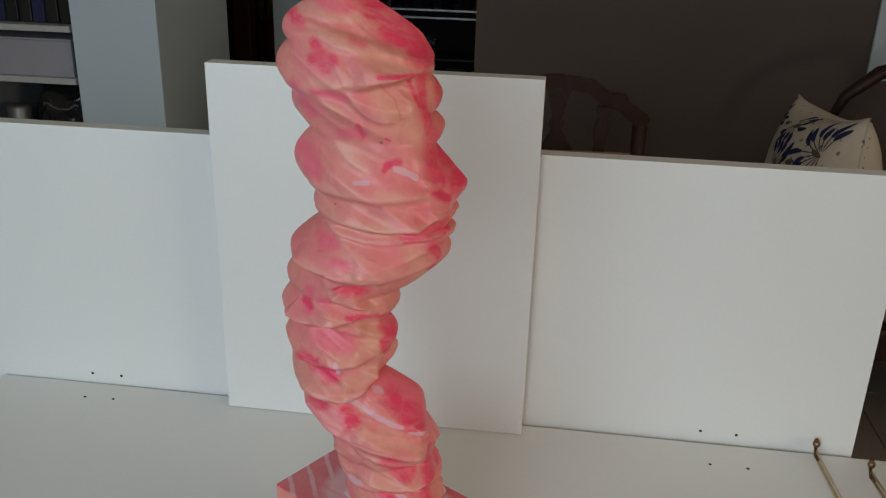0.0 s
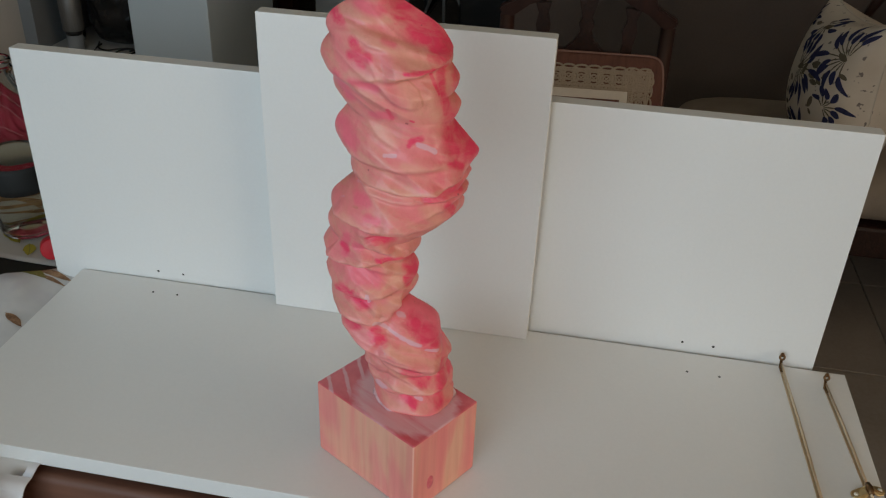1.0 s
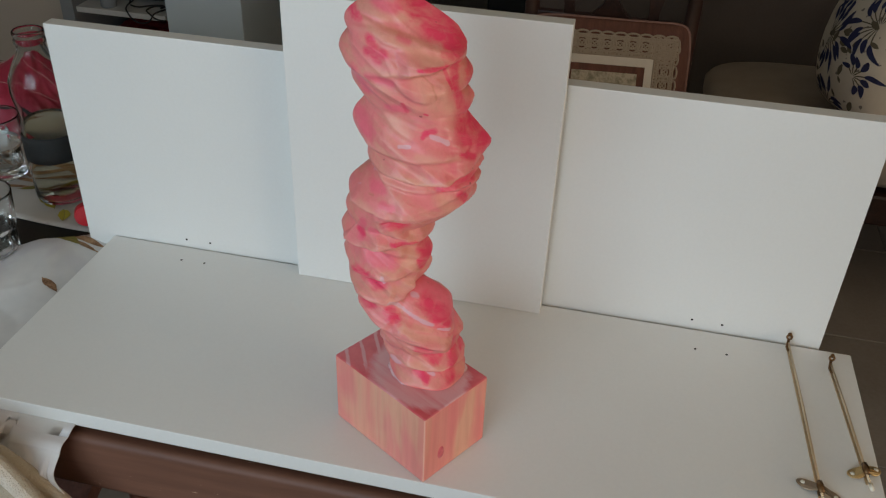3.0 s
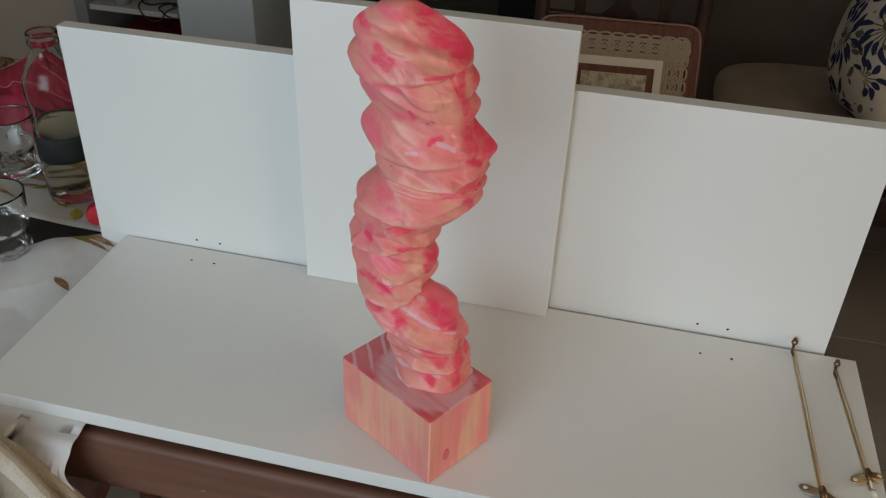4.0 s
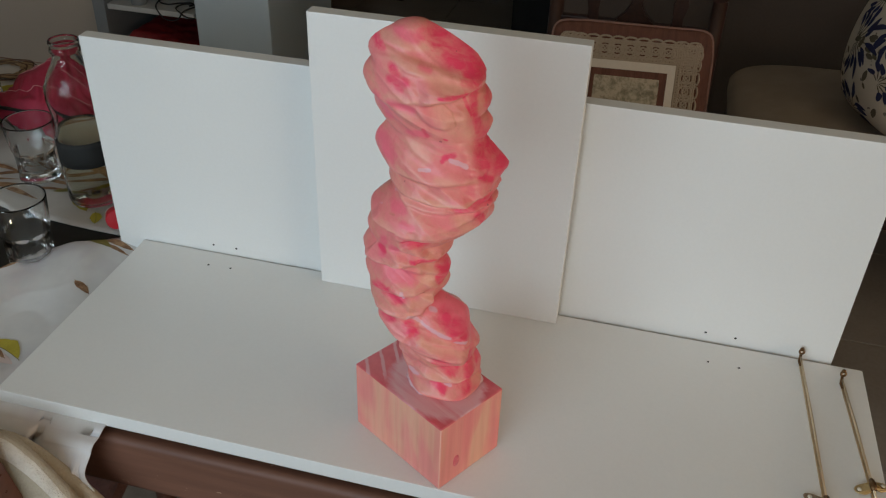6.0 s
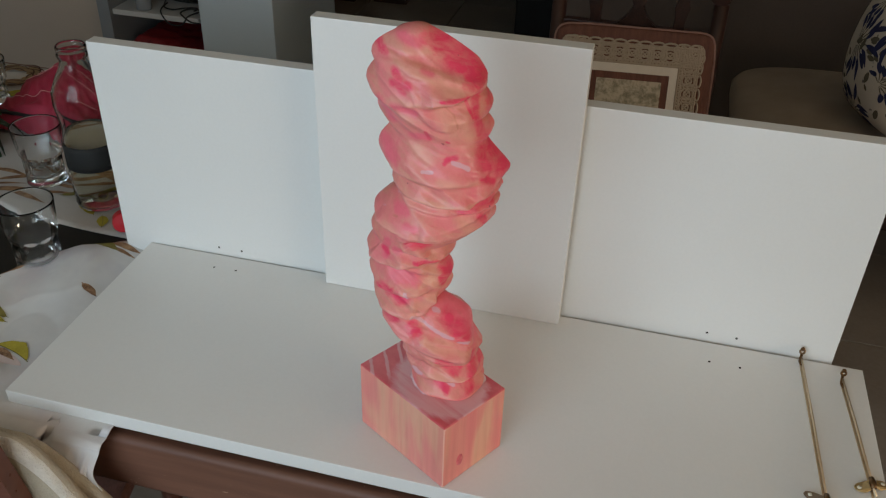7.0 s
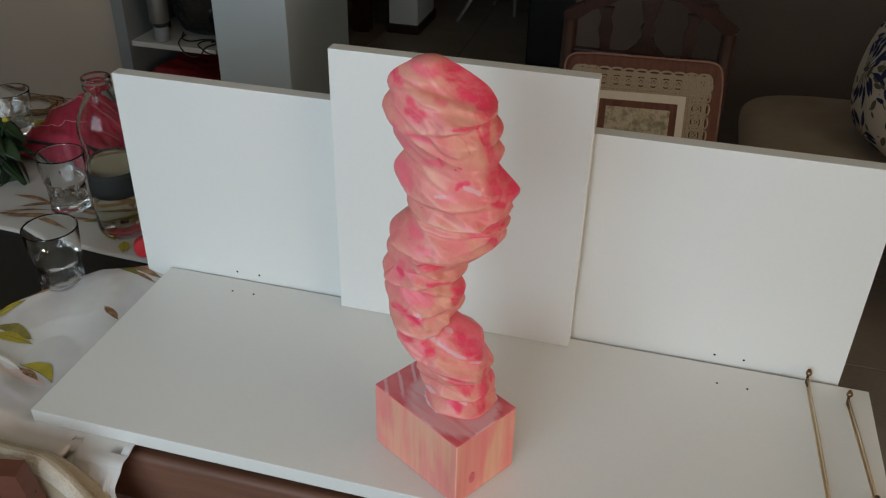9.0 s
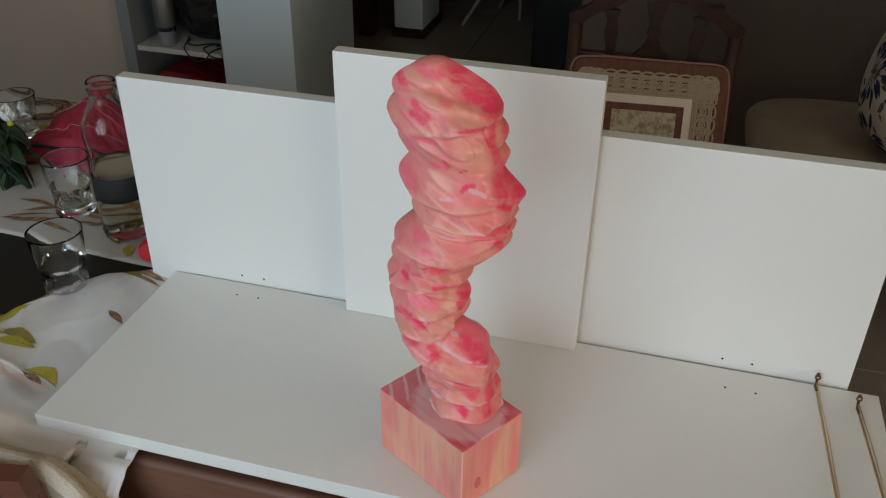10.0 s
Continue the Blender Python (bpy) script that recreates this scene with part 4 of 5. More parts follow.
for c, le, wi, an, mt in (((-0.606, -0.146), 0.056, 0.017, 66, leaf_yellow), ((-0.622, -0.142), 0.050, 0.016, 40, leaf_olive), ((-0.569, -0.173), 0.048, 0.018, -6, leaf_olive), ((-0.566, -0.186), 0.050, 0.016, 6, leaf_yellow),
                          ((-0.614, -0.184), 0.060, 0.016, 14, leaf_yellow), ((-0.508, -0.2315), 0.036, 0.009, -20, print_brown), ((-0.514, -0.012), 0.042, 0.017, -10, leaf_olive),
                          ((-0.486, -0.006), 0.044, 0.010, -2, print_brown), ((-0.486, -0.016), 0.040, 0.006, -8, print_brown), ((-0.594, -0.104), 0.042, 0.013, 47, print_brown), ((-0.479, -0.103), 0.026, 0.011, -24, print_brown),
                          ((-0.560, -0.240), 0.060, 0.024, -4, print_pink), ((-0.505, -0.240), 0.060, 0.018, -8, print_pink), ((-0.552, -0.268), 0.06, 0.022, -5, print_green), ((-0.541, -0.2275), 0.042, 0.005, -4, print_white)):
    printed("printed_leaf", near, c, le, wi, an, mt, mt not in (print_pink, print_green, print_white))
printed("printed_leaf", near, (-0.500, -0.2285), 0.054, 0.0165, -17, leaf_yellow, True, 0.5)
for c, le, wi, an, mt in (((-0.633, 0.105), 0.055, 0.011, 18, leaf_olive), ((-0.600, 0.135), 0.040, 0.013, 70, leaf_yellow), ((-0.735, 0.088), 0.095, 0.013, 12, print_brown),
                          ((-0.745, 0.125), 0.080, 0.010, 25, print_brown), ((-0.690, 0.140), 0.085, 0.010, -20, print_brown), ((-0.640, 0.165), 0.075, 0.011, 40, print_brown),
                          ((-0.775, 0.135), 0.07, 0.009, -5, print_brown), ((-0.655, 0.195), 0.07, 0.012, 62, print_brown), ((-0.60, 0.075), 0.045, 0.02, -35, leaf_yellow),
                          ((-0.56, 0.05), 0.03, 0.016, -60, leaf_yellow), ((-0.945, 0.388), 0.06, 0.026, 30, leaf_yellow), ((-0.655, 0.118), 0.075, 0.008, -8, print_brown), ((-0.668, 0.098), 0.085, 0.007, 8, print_brown), ((-0.705, 0.070), 0.075, 0.008, -2, print_brown), ((-0.62, 0.150), 0.06, 0.008, 12, print_brown), ((-0.645, 0.175), 0.055, 0.007, -35, print_brown), ((-0.76, 0.100), 0.07, 0.006, 20, print_brown), ((-0.775, 0.082), 0.055, 0.007, 4, print_brown), ((-0.615, 0.120), 0.05, 0.006, 55, print_brown), ((-0.845, 0.478), 0.10, 0.013, 20, print_brown)):
    printed("printed_leaf", far, c, le, wi, an, mt)
def wreath(q, a):
    return Vector((-1.008 + 1.0 * q * math.cos(a), 0.455 + 0.72 * q * math.sin(a), 0))


part("printed_wreath", sheet(60, 6, lambda u, v: wreath((0.030 + 0.030 * v) * (1 + 0.10 * math.sin(7 * 2 * math.pi * u)), 2 * math.pi * u) + Vector((0, 0, TABLE + 0.0058))), print_tan, far, "tan wreath print")
for r, wob, turns in ((0.064, 1, 5), (0.052, 2, 7), (0.044, 3, 4), (0.034, 4, 6), (0.058, 5, 3)):
    def ring(u, v, r=r, wob=wob, turns=turns):
        a = 2 * math.pi * u
        return wreath(r * (1 + 0.10 * math.sin(turns * a + wob)) + (v - 0.5) * 0.0032 * (0.4 + abs(math.sin(2.5 * a + wob))), a) + Vector((0, 0, TABLE + 0.0063))
    part("printed_ring", sheet(72, 1, ring), print_dark, far)
for k, (x, y, an) in enumerate(((-0.945, 0.470, 12), (-0.925, 0.482, -14), (-0.955, 0.448, 30))):
    printed("printed_leaf", far, (x, y), 0.07, 0.008, an, print_dark)

# ---- things on the table ----


def tumbler(m, label, tall=1.0):
    """A faceted glass tumbler with a thick base."""
    t = thing("glass_tumbler", m, label, "drinking glass", "glass tumblers")
    seg = 54
    prof = [(0, 0), (0.0295, 0), (0.0325, 0.002), (0.0330, 0.010), (0.0333, 0.020), (0.0335, 0.030), (0.0337, 0.038), (0.0336, 0.043), (0.0342, 0.047), (0.0350, 0.052), (0.0368, 0.070), (0.0385, 0.090), (0.0385, 0.0922), (0.0377, 0.0926),
            (0.0371, 0.090), (0.0354, 0.070), (0.0332, 0.052), (0.0305, 0.036), (0.0275, 0.022), (0.0240, 0.0135), (0, 0.0120)]
    bm = lathe(prof, seg)
    for v in bm.verts:
        r = math.hypot(v.co.x, v.co.y)
        if r > 0.0245 and 0.003 < v.co.z < 0.0475:
            a = math.atan2(v.co.y, v.co.x) * 9 / (2 * math.pi)
            dip = 1 - abs(2 * (a - math.floor(a)) - 1)
            flat = math.cos(math.pi / 9) / math.cos((dip - 1) * math.pi / 9)
            k = 1 + (flat * 0.935 - 1) * ease(0.047, 0.042, v.co.z - 0.008 * math.sqrt(dip))
            if r > 0.029 or v.co.z < 0.012:
                v.co.x *= k
                v.co.y *= k
    for v in bm.verts:
        v.co = Vector((v.co.x * 0.92, v.co.y * 0.92, v.co.z * tall))
    for f in bm.faces:
        c = f.calc_center_median()
        f.smooth = not (0.003 < c.z < 0.046 * tall and math.hypot(c.x, c.y) > 0.0255)
    part("glass_body", bm, glass_clear, t)
    return t


tumbler(pose(-0.579, -0.062, TABLE + 0.0005), "clear faceted glass tumbler on the black table top", 1.07)
tumbler(pose(-0.703, 0.131, TABLE + 0.0052, 0, 0, 20), "clear faceted glass tumbler on the printed tablecloth")
tumbler(pose(-0.965, 0.345, TABLE + 0.0052, 0, 0, 10), "clear glass tumbler behind the flowers", 0.85)


def build_bottle():
    t = thing("glass_bottle", pose(-0.588, 0.101, TABLE + 0.0052), "wide-necked clear glass bottle half full of pale liquid", "bottle")
    out = [(0.030, 0), (0.0385, 0.003), (0.0408, 0.010), (0.041, 0.050), (0.041, 0.100), (0.0395, 0.118), (0.0375, 0.132), (0.0372, 0.142), (0.0395, 0.158), (0.0418, 0.176),
           (0.0405, 0.194), (0.035, 0.214), (0.0275, 0.229), (0.0235, 0.238), (0.0232, 0.244), (0.0262, 0.246), (0.0268, 0.250), (0.0245, 0.253), (0.0245, 0.256), (0.0262, 0.2585), (0.0258, 0.262), (0.0235, 0.2635)]
    out = [(r * (0.925 - 0.16 * ease(0.19, 0.232, z)), z * 0.912) for r, z in out]
    inner = [(max(0.004, r - 0.0019), max(0.006, z)) for r, z in out[::-1] if z > 0.0]
    prof = [(0, 0.004)] + out + [(0.0165, 0.2385)] + [p for p in inner if p[1] < 0.23] + [(0, 0.007)]
    part("glass_body", lathe(prof, 48), glass_thin, t, smooth=True)
    fill = [(0, 0.0066), (0.0335, 0.0066), (0.0354, 0.012), (0.0358, 0.05), (0.0358, 0.088), (0.0344, 0.105), (0.0326, 0.117), (0, 0.117)]
    # dark band added round the glass where the liquid looks dark
    wrap = sheet(40, 4, lambda u, v: Vector((0.0384 * math.cos(radians(-150 + 190 * u)), 0.0384 * math.sin(radians(-150 + 190 * u)), 0.066 + 0.038 * v)), 0.0004)
    part("label", wrap, band_grey, t, "dark grey band round part of the glass", True)
    part("liquid", lathe(fill, 48), liquid, t, "pale yellowish liquid", True)
    return t


build_bottle()


def build_bundle():
    """A crumpled red cloth bundle with stitched pale lines, on a black box."""
    base_box = thing("black_box", pose(-0.80, 0.33, TABLE + 0.0052), "low black box on the tablecloth under a red cloth", "box")
    part("box_body", box((-0.085, -0.075, 0), (0.10, 0.07, 0.030), 0.004), black_plastic, base_box)
    part("lid", box((-0.087, -0.077, 0.0302), (0.102, 0.072, 0.036), 0.003), black_plastic, base_box)
    t = thing("red_cloth_bundle", pose(-0.80, 0.33, TABLE + 0.0415), "crumpled crimson cloth with pale stitched lines", "cloth")

    def place(u, v):
        x, y = -0.105 + 0.225 * u, -0.085 + 0.165 * v
        rise = 0.062 * (u / 0.46 if u < 0.46 else 1 - 1.85 * (u - 0.46)) * (0.9 * min(1.0, v / 0.6) + 0.1) * (1 - 0.5 * ease(0.75, 1, v))
        crease = 0.008 * noise.noise((x * 24, y * 24, 1)) - 0.012 * abs(noise.noise(((x + y) * 40, (y - x) * 18, 4)))
        edge = ease(0, 0.12, u) * ease(0, 0.10, v) * ease(1, 0.92, u) * ease(1, 0.92, v)
        return Vector((x, y, (rise + crease) * edge + 0.001 - 0.030 * (1 - edge)))
    part("cloth_folds", sheet(70, 50, place, 0.002), red_cloth, t, smooth=True)
    for k in range(3):
        v0 = 0.16 + 0.25 * k
        pts = []
        for i in range(26):
            u = 0.12 + 0.76 * i / 25
            q = place(u, min(0.95, v0 + 0.12 * math.sin(2.2 * u + k)))
            pts.append(q + Vector((0, -0.0005, 0.0024)))
        part("stitched_line", tube(pts, 0.00045, 5), pale_thread, t)


build_bundle()


def red_cap():
    t = thing("red_bottle_cap", pose(-0.519, 0.044, TABLE + 0.0052), "small bright red plastic bottle cap lying on the cloth", "bottle cap")
    prof = [(0, 0.0), (0.0135, 0), (0.0145, 0.0015), (0.0145, 0.016), (0.0132, 0.0185), (0, 0.0195)]
    bm = lathe(prof, 40)
    for v in bm.verts:
        if abs(math.hypot(v.co.x, v.co.y) - 0.0145) < 0.0003:
            v.co *= 1 + 0.012 * math.sin(20 * math.atan2(v.co.y, v.co.x))
    bm.transform(pose(0, 0, 0.0147, 78, 0, 35))
    part("cap_shell", bm, red_plastic, t)


red_cap()


def leaf_blade(length, width, droop):
    def place(u, v):
        half = width / 2 * math.sin(math.pi * u ** 0.85) ** 0.75
        b = (v - 0.5) * 2 * half
        return Vector((b, length * u, -droop * u * u + 0.25 * abs(b)))
    return sheet(8, 4, place, 0.0006)


def flower_pot():
    t = thing("potted_white_flowers", pose(-0.872, 0.185, TABLE + 0.0052), "white flowers with dark green leaves in a dark vase", "flowers")
    part("vase", lathe([(0, 0), (0.022, 0), (0.028, 0.015), (0.030, 0.045), (0.024, 0.065), (0.027, 0.072), (0.023, 0.07), (0, 0.062)], 28), black_plastic, t, smooth=True)
    rnd = random.Random(4)
    for k in range(76):
        bm = leaf_blade(rnd.uniform(0.032, 0.056), rnd.uniform(0.020, 0.031), rnd.uniform(0.01, 0.07))
        bm.transform(pose(0.012 * math.cos(k), 0.012 * math.sin(k), 0.030 + 0.085 * rnd.random(), rnd.uniform(-65, 35), rnd.uniform(-25, 25), 360 * k / 18 + rnd.uniform(-14, 14)))
        part("leaf", bm, leaf_green, t, smooth=True)
    for k, (x, y, z) in enumerate(((0.052, -0.016, 0.116), (-0.03, 0.03, 0.135), (-0.03, -0.05, 0.10), (-0.055, 0.0, 0.125))):
        head = part("blossom", lathe([(0, -0.004), (0.006, -0.002), (0.005, 0.006), (0, 0.008)], 12), leaf_yellow, t, smooth=True, m=None)
        head.location = (x, y, z)
        for j in range(9):
            bm = leaf_blade(0.024, 0.021, -0.014)
            bm.transform(pose(0, 0, 0.002 + 0.004 * (j % 2), 35 + 18 * (j % 2), 0, 40 * j))
            part("petal", bm, petal_white, head, smooth=True)
        part("stem", tube([(x, y, z), (x * 0.6, y * 0.6, z * 0.75), (x * 0.3, y * 0.3, 0.06)], 0.0018, 6), leaf_green, t)


flower_pot()

# ---- near chair with a towel ----


def squared_post(sections, bevel):
    """A post of rectangular section: (centre x, y, z, half breadth, half depth) from foot to head."""
    bm = bmesh.new()
    rings = [[bm.verts.new((x + a * w, y + b * d, z)) for a, b in ((-1, -1), (1, -1), (1, 1), (-1, 1))] for x, y, z, w, d in sections]
    for lo, hi in zip(rings, rings[1:]):
        for k in range(4):
            bm.faces.new((lo[k], lo[(k + 1) % 4], hi[(k + 1) % 4], hi[k]))
    bm.faces.new(rings[0][::-1])
    bm.faces.new(rings[-1])
    bmesh.ops.bevel(bm, geom=[e for e in bm.edges if len(e.link_faces) == 2 and e.calc_face_angle() > 0.6], offset=bevel, segments=2, affect="EDGES")
    return bm


def near_chair():
    t = thing("dining_chair", pose(-0.622, -0.437, FLOOR, 0, 0, 12), "red-brown wooden dining chair pushed up to the table", "chair", "wooden chairs")
    rail = [(-0.222, -0.010, 0.799), (0.221, -0.010, 0.799)]
    prof = [(0.010, 0.0), (-0.007, 0.0), (-0.0155, -0.007), (-0.014, -0.025), (-0.015, -0.028), (-0.008, -0.039), (0.010, -0.039)]
    bm = bmesh.new()
    ends = [[bm.verts.new((x, y + dy, z + dz)) for dy, dz in prof] for x, y, z in rail]
    for k in range(len(prof)):
        bm.faces.new((ends[0][k], ends[1][k], ends[1][(k + 1) % len(prof)], ends[0][(k + 1) % len(prof)]))
    bm.faces.new(ends[0])
    bm.faces.new(ends[1][::-1])
    bmesh.ops.recalc_face_normals(bm, faces=bm.faces[:])
    part("crest_rail", bm, chair_varnish, t, "crest rail with a bevelled lower lip")
    part("back_panel", box((-0.226, -0.004, 0.712), (0.2255, 0.006, 0.7596), 0.002), carved_wood, t, "scuffed panel under the crest rail")
    part("under_rail", box((-0.2355, 0.004, 0.688), (0.2348, 0.020, 0.7115), 0.003), chair_varnish, t)
    for x in (-0.250, 0.250):
        out = math.copysign(1, x)
        part("back_post", squared_post([(x, 0.0, 0, 0.016, 0.015), (x, 0.05, 0.45, 0.016, 0.014), (x, -0.009, 0.62, 0.015, 0.011), (x - 0.004 * out, -0.012, 0.73, 0.0145, 0.011), (x - 0.016 * out, -0.013, 0.803, 0.013, 0.011)], 0.003), chair_varnish, t)
    for x in (-0.12, -0.04, 0.04, 0.12):
        part("slat", squared_post([(x, 0.08, 0.455, 0.013, 0.006), (x, 0.050, 0.60, 0.012, 0.006), (x, 0.014, 0.692, 0.012, 0.006)], 0.002), carved_wood, t)
    part("seat", box((-0.22, 0.06, 0.42), (0.22, 0.46, 0.455), 0.012), pad_cloth, t)
    for x in (-0.195, 0.195):
        part("front_leg", tube([(x, 0.43, 0), (x, 0.43, 0.421)], [0.014, 0.02], 10), chair_varnish, t, smooth=True)


near_chair()


def towel():
    """A beige towel bunched against the chair's back: two long soft folds and a pale worn edge, sliding down past the post."""
    def crest(x, top, knee, fall):
        return top - fall * max(0.0, x - knee) ** 1.6

    def lines(x):
        """Back crest, crease, middle crest, crease, edge, foot: each as (y, z)."""
        a, b, c = crest(x, -0.0075, -0.399, 3.33), crest(x, 0.007, -0.397, 5.7), crest(x, 0.013, -0.389, 5.97)
        soft = 0.003 * noise.noise((x * 14, 0, 1))
        return [(-0.333, a - 0.15), (-0.336, a - 0.05), (-0.340, a - 0.009), (-0.345 + soft, a), (-0.350, a - 0.004), (-0.352, min(a, b) - 0.010), (-0.354, b - 0.004), (-0.357, b), (-0.360, b - 0.005),
                (-0.3605, min(b, c) - 0.013), (-0.364, c + soft), (-0.370, c - 0.002), (-0.376, c - 0.016), (-0.379, c - 0.05), (-0.381, c - 0.14)]

    def place(u, v):
        x = -0.80 + 0.52 * u
        row = lines(x)
        k = min(len(row) - 1.0001, v * (len(row) - 1))
        i, f = int(k), k - int(k)
        pick = lambda n: row[max(0, min(len(row) - 1, n))]
        spline = lambda n: 0.5 * (2 * pick(i)[n] + (pick(i + 1)[n] - pick(i - 1)[n]) * f + (2 * pick(i - 1)[n] - 5 * pick(i)[n] + 4 * pick(i + 1)[n] - pick(i + 2)[n]) * f * f
                                  + (3 * pick(i)[n] - pick(i - 1)[n] - 3 * pick(i + 1)[n] + pick(i + 2)[n]) * f ** 3)
        wob = 0.0016 * noise.noise((x * 30, v * 6, 1)) + 0.0007 * noise.noise((x * 90, v * 24, 3))
        return Vector((x + 0.010 * (v - 0.5), spline(0) - wob, spline(1) + wob))
    t = part("beige_towel", sheet(170, 110, place, 0.003), towel_beige, smooth=True)
    tagged(t, "soft beige terry towel bunched behind the chair back", "towel")

    def edge(u, v):
        x = 0.60 + 0.34 * u
        ragged = 0.010 * noise.noise((u * 26, v * 0.5, 5)) + 0.006 * noise.noise((u * 80, 0, 2))
        p = place(x, 0.708 + 0.140 * v + ragged * (1 - v))
        return p + Vector((0, -0.0032, 0.0034 - 0.002 * abs(2 * v - 1) ** 3))
    part("terry_edge", sheet(120, 14, edge), towel_edge, t, "pale worn terry edge", True)


towel()

# ---- far side of the table ----


def carved_chair():
    t = thing("carved_chair", pose(0.112, 1.06, FLOOR), "dark carved wooden chair with a shaped crest and splats", "chair", "wooden chairs")
    b = FLOOR
    arc = [(-0.19, 0.075), (-0.188, 0.085), (-0.145, 0.108), (-0.138, 0.128), (-0.105, 0.128), (-0.07, 0.152), (0, 0.162), (0.07, 0.152), (0.105, 0.128), (0.138, 0.128), (0.145, 0.108), (0.188, 0.085), (0.19, 0.075),
           (0.168, 0.058), (0.125, 0.092), (0.09, 0.106), (0.06, 0.126), (0, 0.134), (-0.06, 0.126), (-0.09, 0.106), (-0.125, 0.092), (-0.168, 0.058)]
    bm = outline_plate([(x, z - b) for x, z in arc[::-1]], 0.028, 0.003)
    part("crest_rail", bm, chair_wood, t)
    for s in (-1, 1):
        part("back_post", tube([(0.175 * s, 0.04, 0), (0.172 * s, 0.012, 0.42), (0.172 * s, 0.014, 0.066 - b)], [0.016, 0.018, 0.016], 10), chair_wood, t, smooth=True)
        spl = [(-0.014, -0.02), (0.014, -0.02), (0.011, 0.02), (0.016, 0.05), (0.010, 0.075), (0.018, 0.10), (-0.018, 0.10), (-0.010, 0.075), (-0.016, 0.05), (-0.011, 0.02)]
        sp = outline_plate([(0.092 * s + x + 0.06 * (z - 0.04) * s, z - b) for x, z in spl[::-1]], 0.018, 0.002)
        sp.transform(pose(0, 0.005, 0))
        part("side_splat", sp, carved_wood, t)
    vase = [(-0.045, 0.0), (0.045, 0.0), (0.022, 0.022), (0.011, 0.045), (0.017, 0.06), (0.010, 0.072), (0.016, 0.095), (0.026, 0.135), (-0.026, 0.135), (-0.016, 0.095), (-0.010, 0.072), (-0.017, 0.06), (-0.011, 0.045), (-0.022, 0.022)]
    sp = outline_plate([(x, z - b) for x, z in vase[::-1]], 0.018, 0.002)
    sp.transform(pose(0, 0.005, 0))
    part("centre_splat", sp, carved_wood, t)
    part("lower_rail", box((-0.165, 0.004, -0.03 - b), (0.165, 0.026, 0.002 - b), 0.004), chair_wood, t)
    part("seat_rail", box((-0.19, -0.36, 0.40), (0.19, 0.02, 0.45), 0.008), chair_wood, t)
    for s in (-1, 1):
        part("front_leg", tube([(0.165 * s, -0.335, 0), (0.165 * s, -0.335, 0.40)], [0.014, 0.02], 10), chair_wood, t, smooth=True)
    return t


carved_chair()


def rounded(w, h, r, n=6):
    pts = []
    for cx, cz, a0 in ((w / 2 - r, h / 2 - r, 0), (-w / 2 + r, h / 2 - r, 90), (-w / 2 + r, -h / 2 + r, 180), (w / 2 - r, -h / 2 + r, 270)):
        pts += [(cx + r * math.cos(radians(a0 + 90 * k / n)), cz + r * math.sin(radians(a0 + 90 * k / n))) for k in range(n + 1)]
    return pts


